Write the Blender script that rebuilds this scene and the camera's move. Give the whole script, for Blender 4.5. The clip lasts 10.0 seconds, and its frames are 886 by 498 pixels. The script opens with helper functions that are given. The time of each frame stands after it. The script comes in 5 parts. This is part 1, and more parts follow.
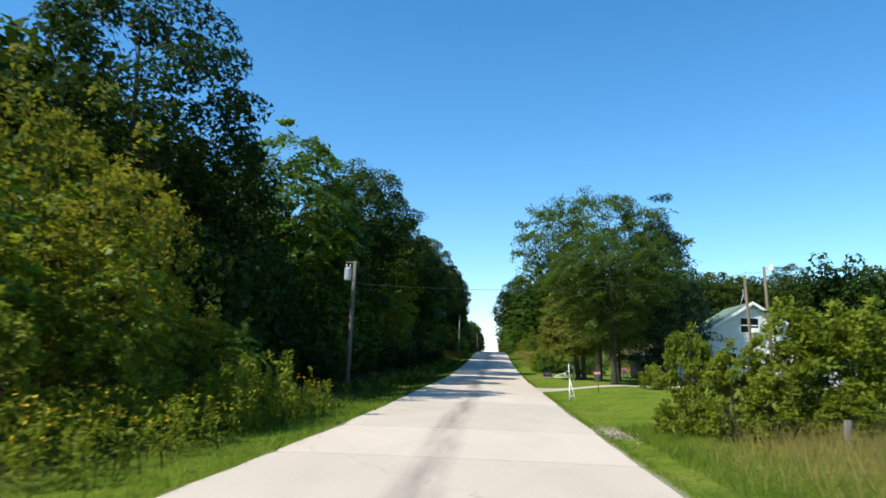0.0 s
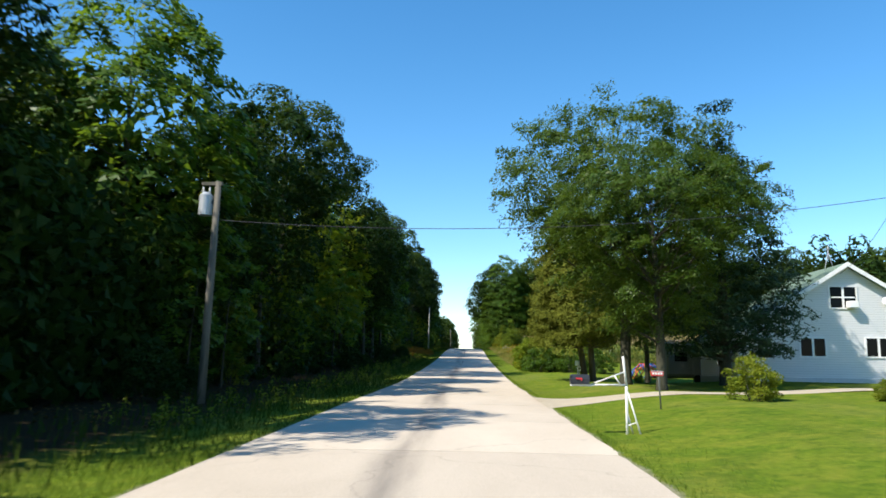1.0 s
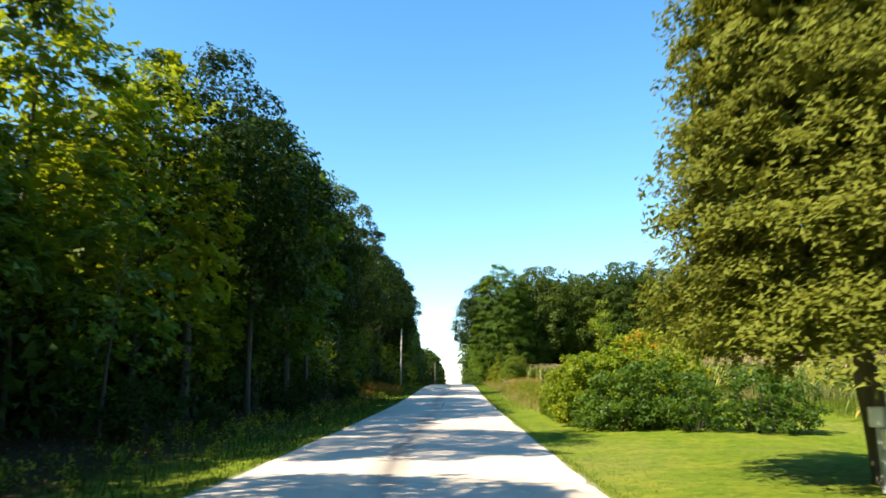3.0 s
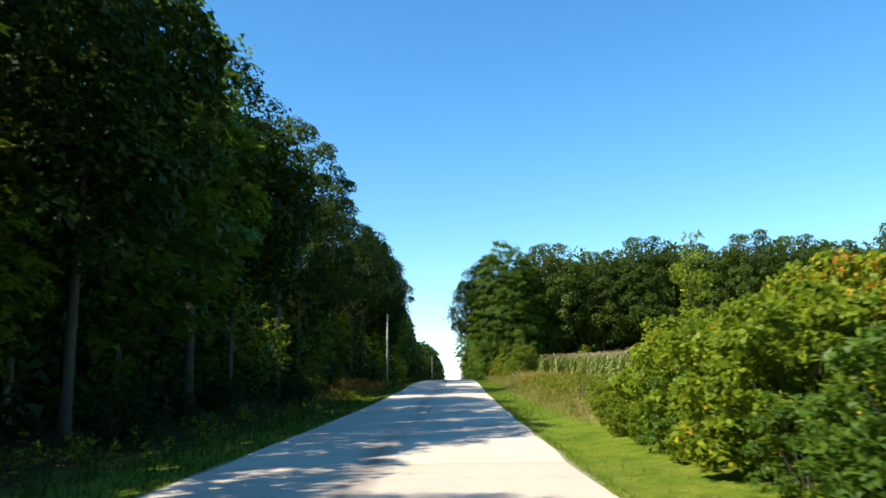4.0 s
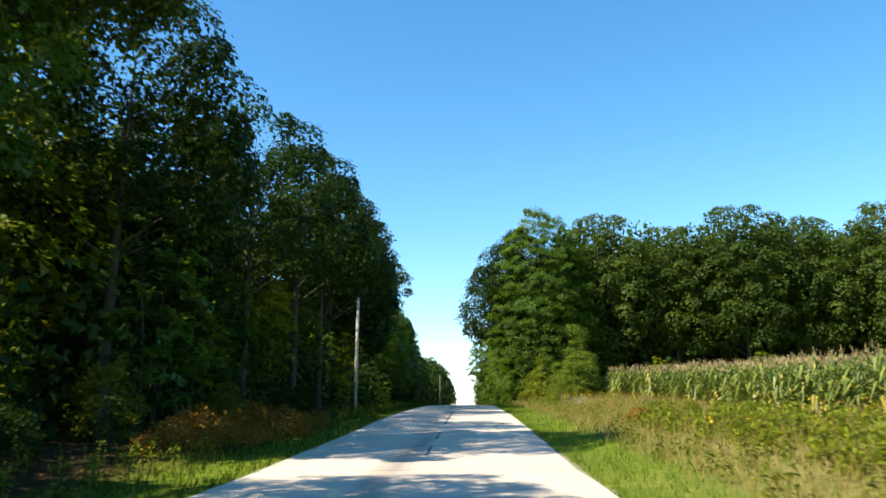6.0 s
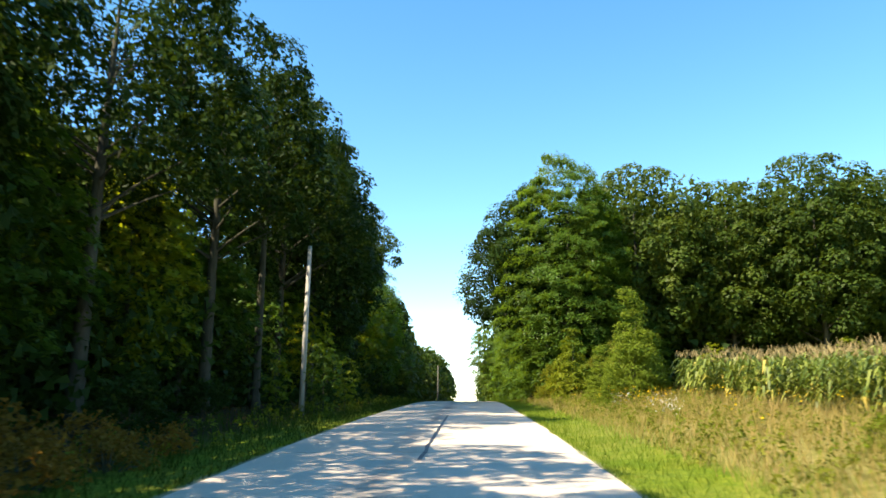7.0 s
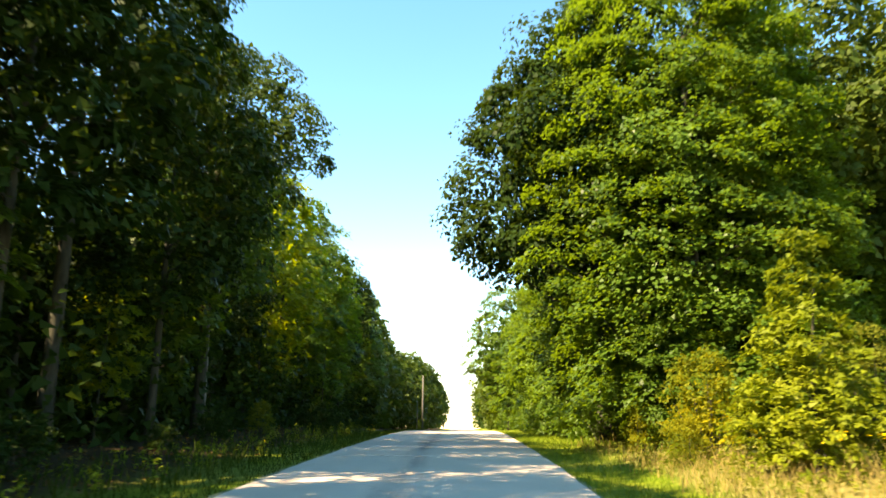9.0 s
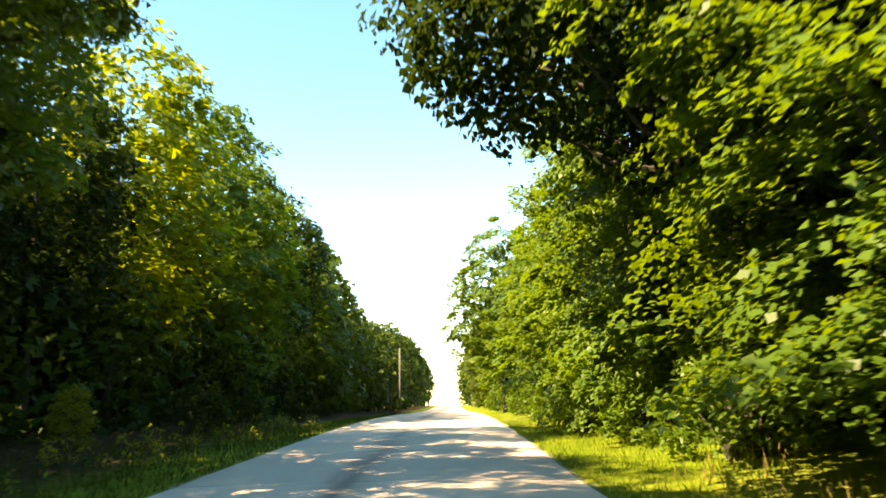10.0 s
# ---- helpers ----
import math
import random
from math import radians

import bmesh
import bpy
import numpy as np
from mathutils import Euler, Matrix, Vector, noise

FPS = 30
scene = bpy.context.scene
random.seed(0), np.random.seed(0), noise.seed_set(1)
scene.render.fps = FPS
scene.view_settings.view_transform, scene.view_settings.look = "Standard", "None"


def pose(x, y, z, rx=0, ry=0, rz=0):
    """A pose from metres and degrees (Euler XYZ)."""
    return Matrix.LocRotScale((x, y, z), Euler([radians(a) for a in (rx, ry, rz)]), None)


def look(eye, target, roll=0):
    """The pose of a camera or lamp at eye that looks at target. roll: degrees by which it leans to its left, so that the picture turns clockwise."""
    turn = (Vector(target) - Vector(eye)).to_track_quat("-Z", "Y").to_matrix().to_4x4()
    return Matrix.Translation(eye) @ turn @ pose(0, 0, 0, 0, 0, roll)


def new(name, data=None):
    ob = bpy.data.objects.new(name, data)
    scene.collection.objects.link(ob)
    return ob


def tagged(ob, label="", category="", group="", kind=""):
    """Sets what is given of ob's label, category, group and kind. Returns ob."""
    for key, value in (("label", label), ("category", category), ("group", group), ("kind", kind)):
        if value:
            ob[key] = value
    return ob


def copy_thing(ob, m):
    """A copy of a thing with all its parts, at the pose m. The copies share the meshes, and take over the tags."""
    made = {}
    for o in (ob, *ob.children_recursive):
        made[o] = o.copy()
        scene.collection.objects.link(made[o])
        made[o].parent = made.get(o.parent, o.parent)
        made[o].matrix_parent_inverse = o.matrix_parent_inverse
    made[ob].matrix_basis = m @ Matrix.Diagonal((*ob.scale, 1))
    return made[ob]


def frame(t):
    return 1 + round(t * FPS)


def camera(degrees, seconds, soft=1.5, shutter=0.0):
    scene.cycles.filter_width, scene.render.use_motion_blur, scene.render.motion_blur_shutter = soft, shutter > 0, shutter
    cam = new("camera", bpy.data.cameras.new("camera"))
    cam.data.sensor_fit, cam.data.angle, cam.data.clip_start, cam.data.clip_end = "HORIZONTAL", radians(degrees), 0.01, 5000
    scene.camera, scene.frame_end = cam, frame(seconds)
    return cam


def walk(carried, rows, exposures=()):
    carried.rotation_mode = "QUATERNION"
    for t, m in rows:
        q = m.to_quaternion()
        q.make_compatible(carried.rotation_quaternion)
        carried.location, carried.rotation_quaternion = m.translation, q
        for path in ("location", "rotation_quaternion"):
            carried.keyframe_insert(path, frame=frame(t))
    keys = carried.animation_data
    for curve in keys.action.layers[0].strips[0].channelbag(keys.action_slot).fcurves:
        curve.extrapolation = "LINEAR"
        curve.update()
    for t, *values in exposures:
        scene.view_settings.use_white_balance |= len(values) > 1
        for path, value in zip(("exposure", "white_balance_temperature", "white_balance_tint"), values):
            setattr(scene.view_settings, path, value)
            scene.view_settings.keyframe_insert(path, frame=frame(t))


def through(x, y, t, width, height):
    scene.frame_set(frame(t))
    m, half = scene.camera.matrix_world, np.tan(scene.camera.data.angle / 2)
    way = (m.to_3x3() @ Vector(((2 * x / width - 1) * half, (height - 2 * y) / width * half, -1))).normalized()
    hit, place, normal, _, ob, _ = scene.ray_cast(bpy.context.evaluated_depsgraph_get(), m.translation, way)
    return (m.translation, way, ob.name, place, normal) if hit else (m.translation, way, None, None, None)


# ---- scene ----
cam = camera(61.04, 10.0, soft=1.6, shutter=0.16)
PATH = [
    (0.0, (0.627, -3.554, 1.614), (-0.080, 6.298, 3.172), 1.93),
    (0.5, (0.595, 5.499, 1.607), (0.099, 15.349, 3.258), 0.70),
    (1.0, (0.686, 14.594, 1.673), (0.330, 24.466, 3.227), 0.88),
    (1.5, (0.849, 23.388, 1.785), (0.553, 33.242, 3.461), -0.44),
    (2.0, (0.975, 31.937, 1.949), (0.707, 41.758, 3.816), -0.18),
    (2.5, (0.985, 40.613, 2.118), (0.411, 50.405, 4.067), 1.31),
    (2.7, (0.955, 44.073, 2.174), (0.642, 53.869, 4.160), 0.59),
    (3.8, (1.258, 62.869, 2.523), (1.112, 72.646, 4.617), -1.27),
    (4.0, (1.274, 66.259, 2.624), (1.118, 76.059, 4.608), -1.22),
    (4.5, (1.205, 74.654, 2.907), (0.841, 84.427, 4.992), -0.07),
    (5.0, (1.184, 83.079, 3.204), (0.838, 92.843, 5.339), -0.35),
    (5.2, (1.173, 86.401, 3.322), (0.873, 96.157, 5.498), -0.74),
    (6.3, (1.071, 104.943, 4.060), (0.741, 114.675, 6.333), -0.40),
    (6.5, (1.085, 108.310, 4.212), (0.845, 118.048, 6.471), -0.18),
    (7.0, (0.983, 116.750, 4.614), (0.623, 126.505, 6.785), 0.10),
    (7.5, (0.726, 125.361, 5.056), (0.448, 135.170, 6.980), 0.86),
    (8.0, (0.782, 133.683, 5.513), (0.308, 143.393, 7.859), 0.98),
    (8.5, (0.926, 142.319, 5.942), (0.473, 151.921, 8.698), 0.22),
    (9.0, (0.965, 150.933, 6.307), (0.659, 160.650, 8.648), 0.44),
    (9.5, (1.136, 159.356, 6.632), (0.801, 169.122, 8.753), -0.05),
    (10.0, (1.246, 167.238, 6.924), (1.161, 177.029, 8.959), -1.26),
]
EXPOSURES = [(0.0, 0.62, 5900, 9), (1.0, 0.8, 6100, 10), (1.5, 1.25, 6700, 10), (2.5, 1.9, 7300, 12), (2.7, 1.75, 7200, 12), (4.0, 1.05, 6300, 9), (5.2, 1.05, 6300, 9), (6.5, 1.4, 6900, 10), (7.5, 1.8, 7400, 12), (8.5, 2.1, 8200, 13), (9.0, 2.3, 9300, 14), (9.5, 2.4, 9900, 15), (10.0, 2.45, 10600, 16)]
walk(cam, [(t, look(e, g, r)) for t, e, g, r in PATH], EXPOSURES)

# world and sun: early afternoon, sun behind the left shoulder
SUN_AZ, SUN_EL = radians(33), radians(47)
to_sun = Vector((-math.cos(SUN_AZ) * math.cos(SUN_EL), -math.sin(SUN_AZ) * math.cos(SUN_EL), math.sin(SUN_EL)))
world = bpy.data.worlds.new("sky")
scene.world = world
world.use_nodes = True
wn = world.node_tree.nodes
sky = wn.new("ShaderNodeTexSky")
sky.sky_type, sky.sun_disc = "NISHITA", False
sky.sun_elevation, sky.sun_rotation = SUN_EL, math.atan2(to_sun.x, to_sun.y)
sky.altitude = 300
sky.air_density, sky.dust_density, sky.ozone_density = 1.0, 0.05, 1.5
deep = wn.new("ShaderNodeHueSaturation")
deep.inputs["Saturation"].default_value = 1.3
deep.inputs["Hue"].default_value = 0.493
world.node_tree.links.new(sky.outputs["Color"], deep.inputs["Color"])
world.node_tree.links.new(deep.outputs["Color"], wn["Background"].inputs["Color"])
wn["Background"].inputs["Strength"].default_value = 0.125
sun_data = bpy.data.lights.new("sun", "SUN")
sun_data.energy, sun_data.angle, sun_data.color = 5.0, radians(0.55), (1.0, 0.90, 0.74)
sun = new("sun", sun_data)
sun.matrix_world = look(to_sun * 50, (0, 0, 0))


# ---- materials ----
def material(name, rough=0.8, spec=0.3):
    m = bpy.data.materials.new(name)
    m.use_nodes = True
    b = m.node_tree.nodes["Principled BSDF"]
    b.inputs["Roughness"].default_value = rough
    b.inputs["Specular IOR Level"].default_value = spec
    return m, m.node_tree.nodes, m.node_tree.links, b


def ramp(nodes, links, src, stops, mode="LINEAR"):
    r = nodes.new("ShaderNodeValToRGB")
    r.color_ramp.interpolation = mode
    e = r.color_ramp.elements
    while len(e) < len(stops):
        e.new(0.5)
    for i, (p, c) in enumerate(stops):
        e[i].position, e[i].color = p, (*c, 1)
    links.new(src, r.inputs["Fac"])
    return r.outputs["Color"]


def noise_tex(nodes, links, scale, detail=4.0, vec=None, rough=0.55, dist=0.0):
    n = nodes.new("ShaderNodeTexNoise")
    n.inputs["Scale"].default_value, n.inputs["Detail"].default_value = scale, detail
    n.inputs["Roughness"].default_value, n.inputs["Distortion"].default_value = rough, dist
    if vec is not None:
        links.new(vec, n.inputs["Vector"])
    return n.outputs["Fac"]


def position(nodes, links, scale=(1, 1, 1)):
    g = nodes.new("ShaderNodeNewGeometry")
    m = nodes.new("ShaderNodeMapping")
    m.inputs["Scale"].default_value = scale
    links.new(g.outputs["Position"], m.inputs["Vector"])
    return m.outputs["Vector"]


def local(nodes, links, scale=(1, 1, 1)):
    g = nodes.new("ShaderNodeTexCoord")
    m = nodes.new("ShaderNodeMapping")
    m.inputs["Scale"].default_value = scale
    links.new(g.outputs["Object"], m.inputs["Vector"])
    return m.outputs["Vector"]


def mix(nodes, links, fac, a, b, mode="MIX"):
    n = nodes.new("ShaderNodeMix")
    n.data_type, n.blend_type = "RGBA", mode
    for sock, v in ((n.inputs[0], fac), (n.inputs[6], a), (n.inputs[7], b)):
        if isinstance(v, (int, float)):
            sock.default_value = v
        elif isinstance(v, tuple):
            sock.default_value = (*v, 1)
        else:
            links.new(v, sock)
    return n.outputs[2]


def calc(nodes, links, op, a, b=0.0, c=None):
    n = nodes.new("ShaderNodeMath")
    n.operation = op
    for i, v in enumerate((a, b) if c is None else (a, b, c)):
        if isinstance(v, (int, float)):
            n.inputs[i].default_value = v
        else:
            links.new(v, n.inputs[i])
    return n.outputs[0]


def bump(nodes, links, bsdf, height, strength=0.4, dist=0.02):
    n = nodes.new("ShaderNodeBump")
    n.inputs["Strength"].default_value, n.inputs["Distance"].default_value = strength, dist
    links.new(height, n.inputs["Height"])
    links.new(n.outputs["Normal"], bsdf.inputs["Normal"])


def leaf_material(name, stops, through_colour, through=0.35, rough=0.55, spec=0.06, single=0.18):
    """Leaves: each island takes its own tone, each plant its own cast; some light passes through."""
    m, n, l, b = material(name, rough, spec)
    g = n.new("ShaderNodeNewGeometry")
    o = n.new("ShaderNodeObjectInfo")
    patch = noise_tex(n, l, 0.35, 3.0, position(n, l))
    v = calc(n, l, "MULTIPLY", g.outputs["Random Per Island"], single)
    v = calc(n, l, "ADD", v, calc(n, l, "MULTIPLY", o.outputs["Random"], 0.22))
    v = calc(n, l, "ADD", v, calc(n, l, "MULTIPLY", patch, 0.85))
    v = calc(n, l, "SUBTRACT", v, 0.19)
    col = ramp(n, l, v, stops)
    l.new(col, b.inputs["Base Color"])
    t = n.new("ShaderNodeBsdfTranslucent")
    l.new(mix(n, l, 0.55, col, through_colour), t.inputs["Color"])
    s = n.new("ShaderNodeMixShader")
    s.inputs["Fac"].default_value = through
    l.new(b.outputs["BSDF"], s.inputs[1])
    l.new(t.outputs["BSDF"], s.inputs[2])
    l.new(s.outputs["Shader"], n["Material Output"].inputs["Surface"])
    return m


def plain(name, colour, rough=0.6, spec=0.3, metal=0.0, vary=0.25, scale=6.0, relief=0.15, dirt=None):
    """Paint, metal or plastic with two scales of wear."""
    m, n, l, b = material(name, rough, spec)
    p = local(n, l)
    f = noise_tex(n, l, scale, 5.0, p)
    d = tuple(c * (1 - vary) for c in colour)
    col = ramp(n, l, f, [(0.3, d), (0.65, colour)])
    stain = noise_tex(n, l, scale * 0.22, 4.0, p, 0.65, 0.6)
    dark = dirt or tuple(c * 0.55 for c in colour)
    col = mix(n, l, ramp(n, l, stain, [(0.52, (0, 0, 0)), (0.8, (0.6, 0.6, 0.6))]), col, dark)
    l.new(col, b.inputs["Base Color"])
    b.inputs["Metallic"].default_value = metal
    bump(n, l, b, noise_tex(n, l, scale * 9, 3.0, p), relief, 0.004)
    return m


def bark_material(name, dark, light, stretch=0.22):
    m, n, l, b = material(name, 0.9, 0.15)
    p = position(n, l, (1, 1, stretch))
    f = noise_tex(n, l, 9.0, 6.0, p, 0.65, 0.4)
    patch = noise_tex(n, l, 0.9, 3.0, position(n, l))
    col = ramp(n, l, f, [(0.33, dark), (0.66, light)])
    col = mix(n, l, calc(n, l, "MULTIPLY", patch, 0.5), col, (0.09, 0.10, 0.06))
    l.new(col, b.inputs["Base Color"])
    bump(n, l, b, f, 0.9, 0.03)
    return m


MAPLE = leaf_material("maple_leaves", [(0.0, (0.022, 0.050, 0.006)), (0.4, (0.058, 0.116, 0.014)), (0.74, (0.106, 0.180, 0.020)), (1.0, (0.235, 0.24, 0.022))], (0.25, 0.37, 0.014), 0.42, 0.45, 0.22)
# Darker than real oak leaves: the wood's deep shade is put into the colour.
SHADE_OAK = leaf_material("shade_dark_oak_leaves", [(0.0, (0.007, 0.017, 0.003)), (0.5, (0.017, 0.037, 0.007)), (1.0, (0.052, 0.084, 0.014))], (0.10, 0.16, 0.008), 0.2, 0.5, 0.05)
# Turning leaves; sun glow through the crowns is put into the yellow.
YELLOWISH = leaf_material("sunlit_turning_leaves", [(0.0, (0.035, 0.080, 0.006)), (0.45, (0.105, 0.160, 0.010)), (0.8, (0.26, 0.255, 0.014)), (1.0, (0.46, 0.33, 0.018))], (0.52, 0.56, 0.015), 0.48, 0.45, 0.2)
LOCUST = leaf_material("locust_leaves", [(0.0, (0.024, 0.054, 0.006)), (0.5, (0.055, 0.098, 0.010)), (1.0, (0.135, 0.165, 0.02))], (0.17, 0.24, 0.012), 0.34, 0.45, 0.2)
CEDAR = leaf_material("cedar_foliage", [(0.0, (0.060, 0.078, 0.010)), (0.5, (0.155, 0.178, 0.026)), (0.82, (0.25, 0.235, 0.036)), (1.0, (0.31, 0.20, 0.045))], (0.28, 0.28, 0.03), 0.32, 0.7, 0.08, 0.14)
SPRUCE = leaf_material("spruce_needles", [(0.0, (0.012, 0.03, 0.012)), (0.6, (0.03, 0.06, 0.022)), (1.0, (0.06, 0.09, 0.03))], (0.06, 0.10, 0.02), 0.15, 0.6, 0.2)
BUSH = leaf_material("shrub_leaves", [(0.0, (0.040, 0.075, 0.007)), (0.5, (0.150, 0.185, 0.014)), (0.88, (0.25, 0.25, 0.022)), (1.0, (0.34, 0.22, 0.02))], (0.28, 0.34, 0.015), 0.36, 0.5, 0.1)
VINE = leaf_material("vine_leaves", [(0.0, (0.034, 0.070, 0.007)), (0.5, (0.115, 0.175, 0.014)), (0.84, (0.21, 0.26, 0.02)), (0.92, (0.46, 0.38, 0.02)), (1.0, (0.44, 0.15, 0.02))], (0.34, 0.42, 0.015), 0.42, 0.45, 0.1, 0.55)
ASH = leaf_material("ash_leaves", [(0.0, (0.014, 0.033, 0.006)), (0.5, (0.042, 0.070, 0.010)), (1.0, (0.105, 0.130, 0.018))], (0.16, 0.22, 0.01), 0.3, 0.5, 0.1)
OLIVE = leaf_material("olive_leaves", [(0.0, (0.06, 0.085, 0.011)), (0.5, (0.135, 0.155, 0.020)), (1.0, (0.25, 0.235, 0.035))], (0.26, 0.26, 0.02), 0.38)
TURNING = leaf_material("turning_shrub_leaves", [(0.0, (0.035, 0.065, 0.008)), (0.45, (0.09, 0.125, 0.012)), (0.75, (0.30, 0.26, 0.016)), (1.0, (0.50, 0.36, 0.02))], (0.42, 0.36, 0.02), 0.4)
PINE = leaf_material("pine_needles", [(0.0, (0.06, 0.10, 0.012)), (0.5, (0.145, 0.195, 0.02)), (1.0, (0.25, 0.26, 0.04))], (0.24, 0.32, 0.02), 0.4)
DRYCORN = leaf_material("dry_corn_leaves", [(0.0, (0.13, 0.15, 0.03)), (0.5, (0.29, 0.26, 0.05)), (1.0, (0.46, 0.36, 0.09))], (0.42, 0.36, 0.06), 0.35, 0.5, 0.1, 0.7)
SUMAC = leaf_material("rusty_leaves", [(0.0, (0.07, 0.06, 0.010)), (0.5, (0.23, 0.12, 0.016)), (1.0, (0.42, 0.19, 0.02))], (0.35, 0.15, 0.02), 0.35)
DEAD = leaf_material("dead_leaves", [(0.0, (0.045, 0.030, 0.010)), (0.5, (0.10, 0.062, 0.020)), (1.0, (0.21, 0.12, 0.04))], (0.15, 0.09, 0.03), 0.15, 0.8, 0.05, 0.5)
GRASS = leaf_material("lawn_grass", [(0.0, (0.07, 0.13, 0.014)), (0.5, (0.13, 0.19, 0.022)), (1.0, (0.21, 0.24, 0.045))], (0.28, 0.36, 0.025), 0.5, 0.7, 0.04)
# Verge grass darkened by the wood: the shade is in this colour.
SHADE_GRASS = leaf_material("shade_dark_grass", [(0.0, (0.018, 0.036, 0.004)), (0.5, (0.042, 0.068, 0.007)), (1.0, (0.12, 0.14, 0.02))], (0.10, 0.14, 0.012), 0.18, 0.7, 0.04)
DRYGRASS = leaf_material("dry_grass", [(0.0, (0.15, 0.14, 0.03)), (0.45, (0.28, 0.225, 0.07)), (0.75, (0.38, 0.27, 0.12)), (1.0, (0.48, 0.37, 0.16))], (0.5, 0.40, 0.10), 0.4, 0.7, 0.06, 0.3)
CORN = leaf_material("corn_leaves", [(0.0, (0.024, 0.052, 0.008)), (0.5, (0.075, 0.115, 0.017)), (0.85, (0.20, 0.23, 0.04)), (1.0, (0.34, 0.31, 0.06))], (0.22, 0.28, 0.025), 0.24, 0.45, 0.25, 0.55)
TASSEL = leaf_material("corn_tassels", [(0.0, (0.26, 0.20, 0.09)), (1.0, (0.46, 0.37, 0.18))], (0.45, 0.36, 0.16), 0.3, 0.8, 0.1)
FLOWER = leaf_material("yellow_flowers", [(0.0, (0.55, 0.36, 0.01)), (1.0, (0.80, 0.55, 0.03))], (0.7, 0.5, 0.02), 0.3)
WHITE_FLOWER = leaf_material("white_flowers", [(0.0, (0.5, 0.48, 0.42)), (1.0, (0.8, 0.78, 0.72))], (0.7, 0.7, 0.6), 0.3)
BARK = bark_material("bark", (0.012, 0.010, 0.008), (0.055, 0.047, 0.037))
PALE_BARK = bark_material("pale_bark", (0.12, 0.10, 0.08), (0.45, 0.42, 0.36))
# Weathered wood; the tree shade on the first pole is put into it.
POLE_WOOD = bark_material("shaded_weathered_pole_wood", (0.07, 0.062, 0.054), (0.19, 0.17, 0.15), 0.06)
PALE_POLE = bark_material("bleached_pole_wood", (0.26, 0.24, 0.21), (0.52, 0.49, 0.44), 0.06)
CEDAR_BARK = bark_material("cedar_bark", (0.04, 0.031, 0.024), (0.15, 0.115, 0.088), 0.08)
BROWN_POLE = bark_material("brown_pole_wood", (0.11, 0.08, 0.055), (0.25, 0.19, 0.135), 0.06)


def siding_material():
    m, n, l, b = material("white_siding", 0.55, 0.35)
    p = position(n, l)
    sep = n.new("ShaderNodeSeparateXYZ")
    l.new(p, sep.inputs["Vector"])
    saw = calc(n, l, "FRACT", calc(n, l, "DIVIDE", sep.outputs["Z"], 0.115))
    col = ramp(n, l, saw, [(0.0, (0.30, 0.31, 0.33)), (0.12, (0.66, 0.66, 0.68)), (1.0, (0.72, 0.72, 0.73))])
    st = noise_tex(n, l, 1.4, 5.0, p, 0.6, 0.3)
    col = mix(n, l, calc(n, l, "MULTIPLY", st, 0.22), col, (0.50, 0.50, 0.47))
    l.new(col, b.inputs["Base Color"])
    bump(n, l, b, saw, 0.8, 0.012)
    return m


def roof_material():
    m, n, l, b = material("green_shingles", 0.9, 0.15)
    p = position(n, l)
    f = noise_tex(n, l, 14.0, 5.0, p)
    w = noise_tex(n, l, 0.8, 3.0, p)
    col = ramp(n, l, f, [(0.3, (0.07, 0.12, 0.09)), (0.7, (0.16, 0.23, 0.17))])
    l.new(mix(n, l, calc(n, l, "MULTIPLY", w, 0.4), col, (0.20, 0.22, 0.17)), b.inputs["Base Color"])
    bump(n, l, b, f, 0.5, 0.01)
    return m


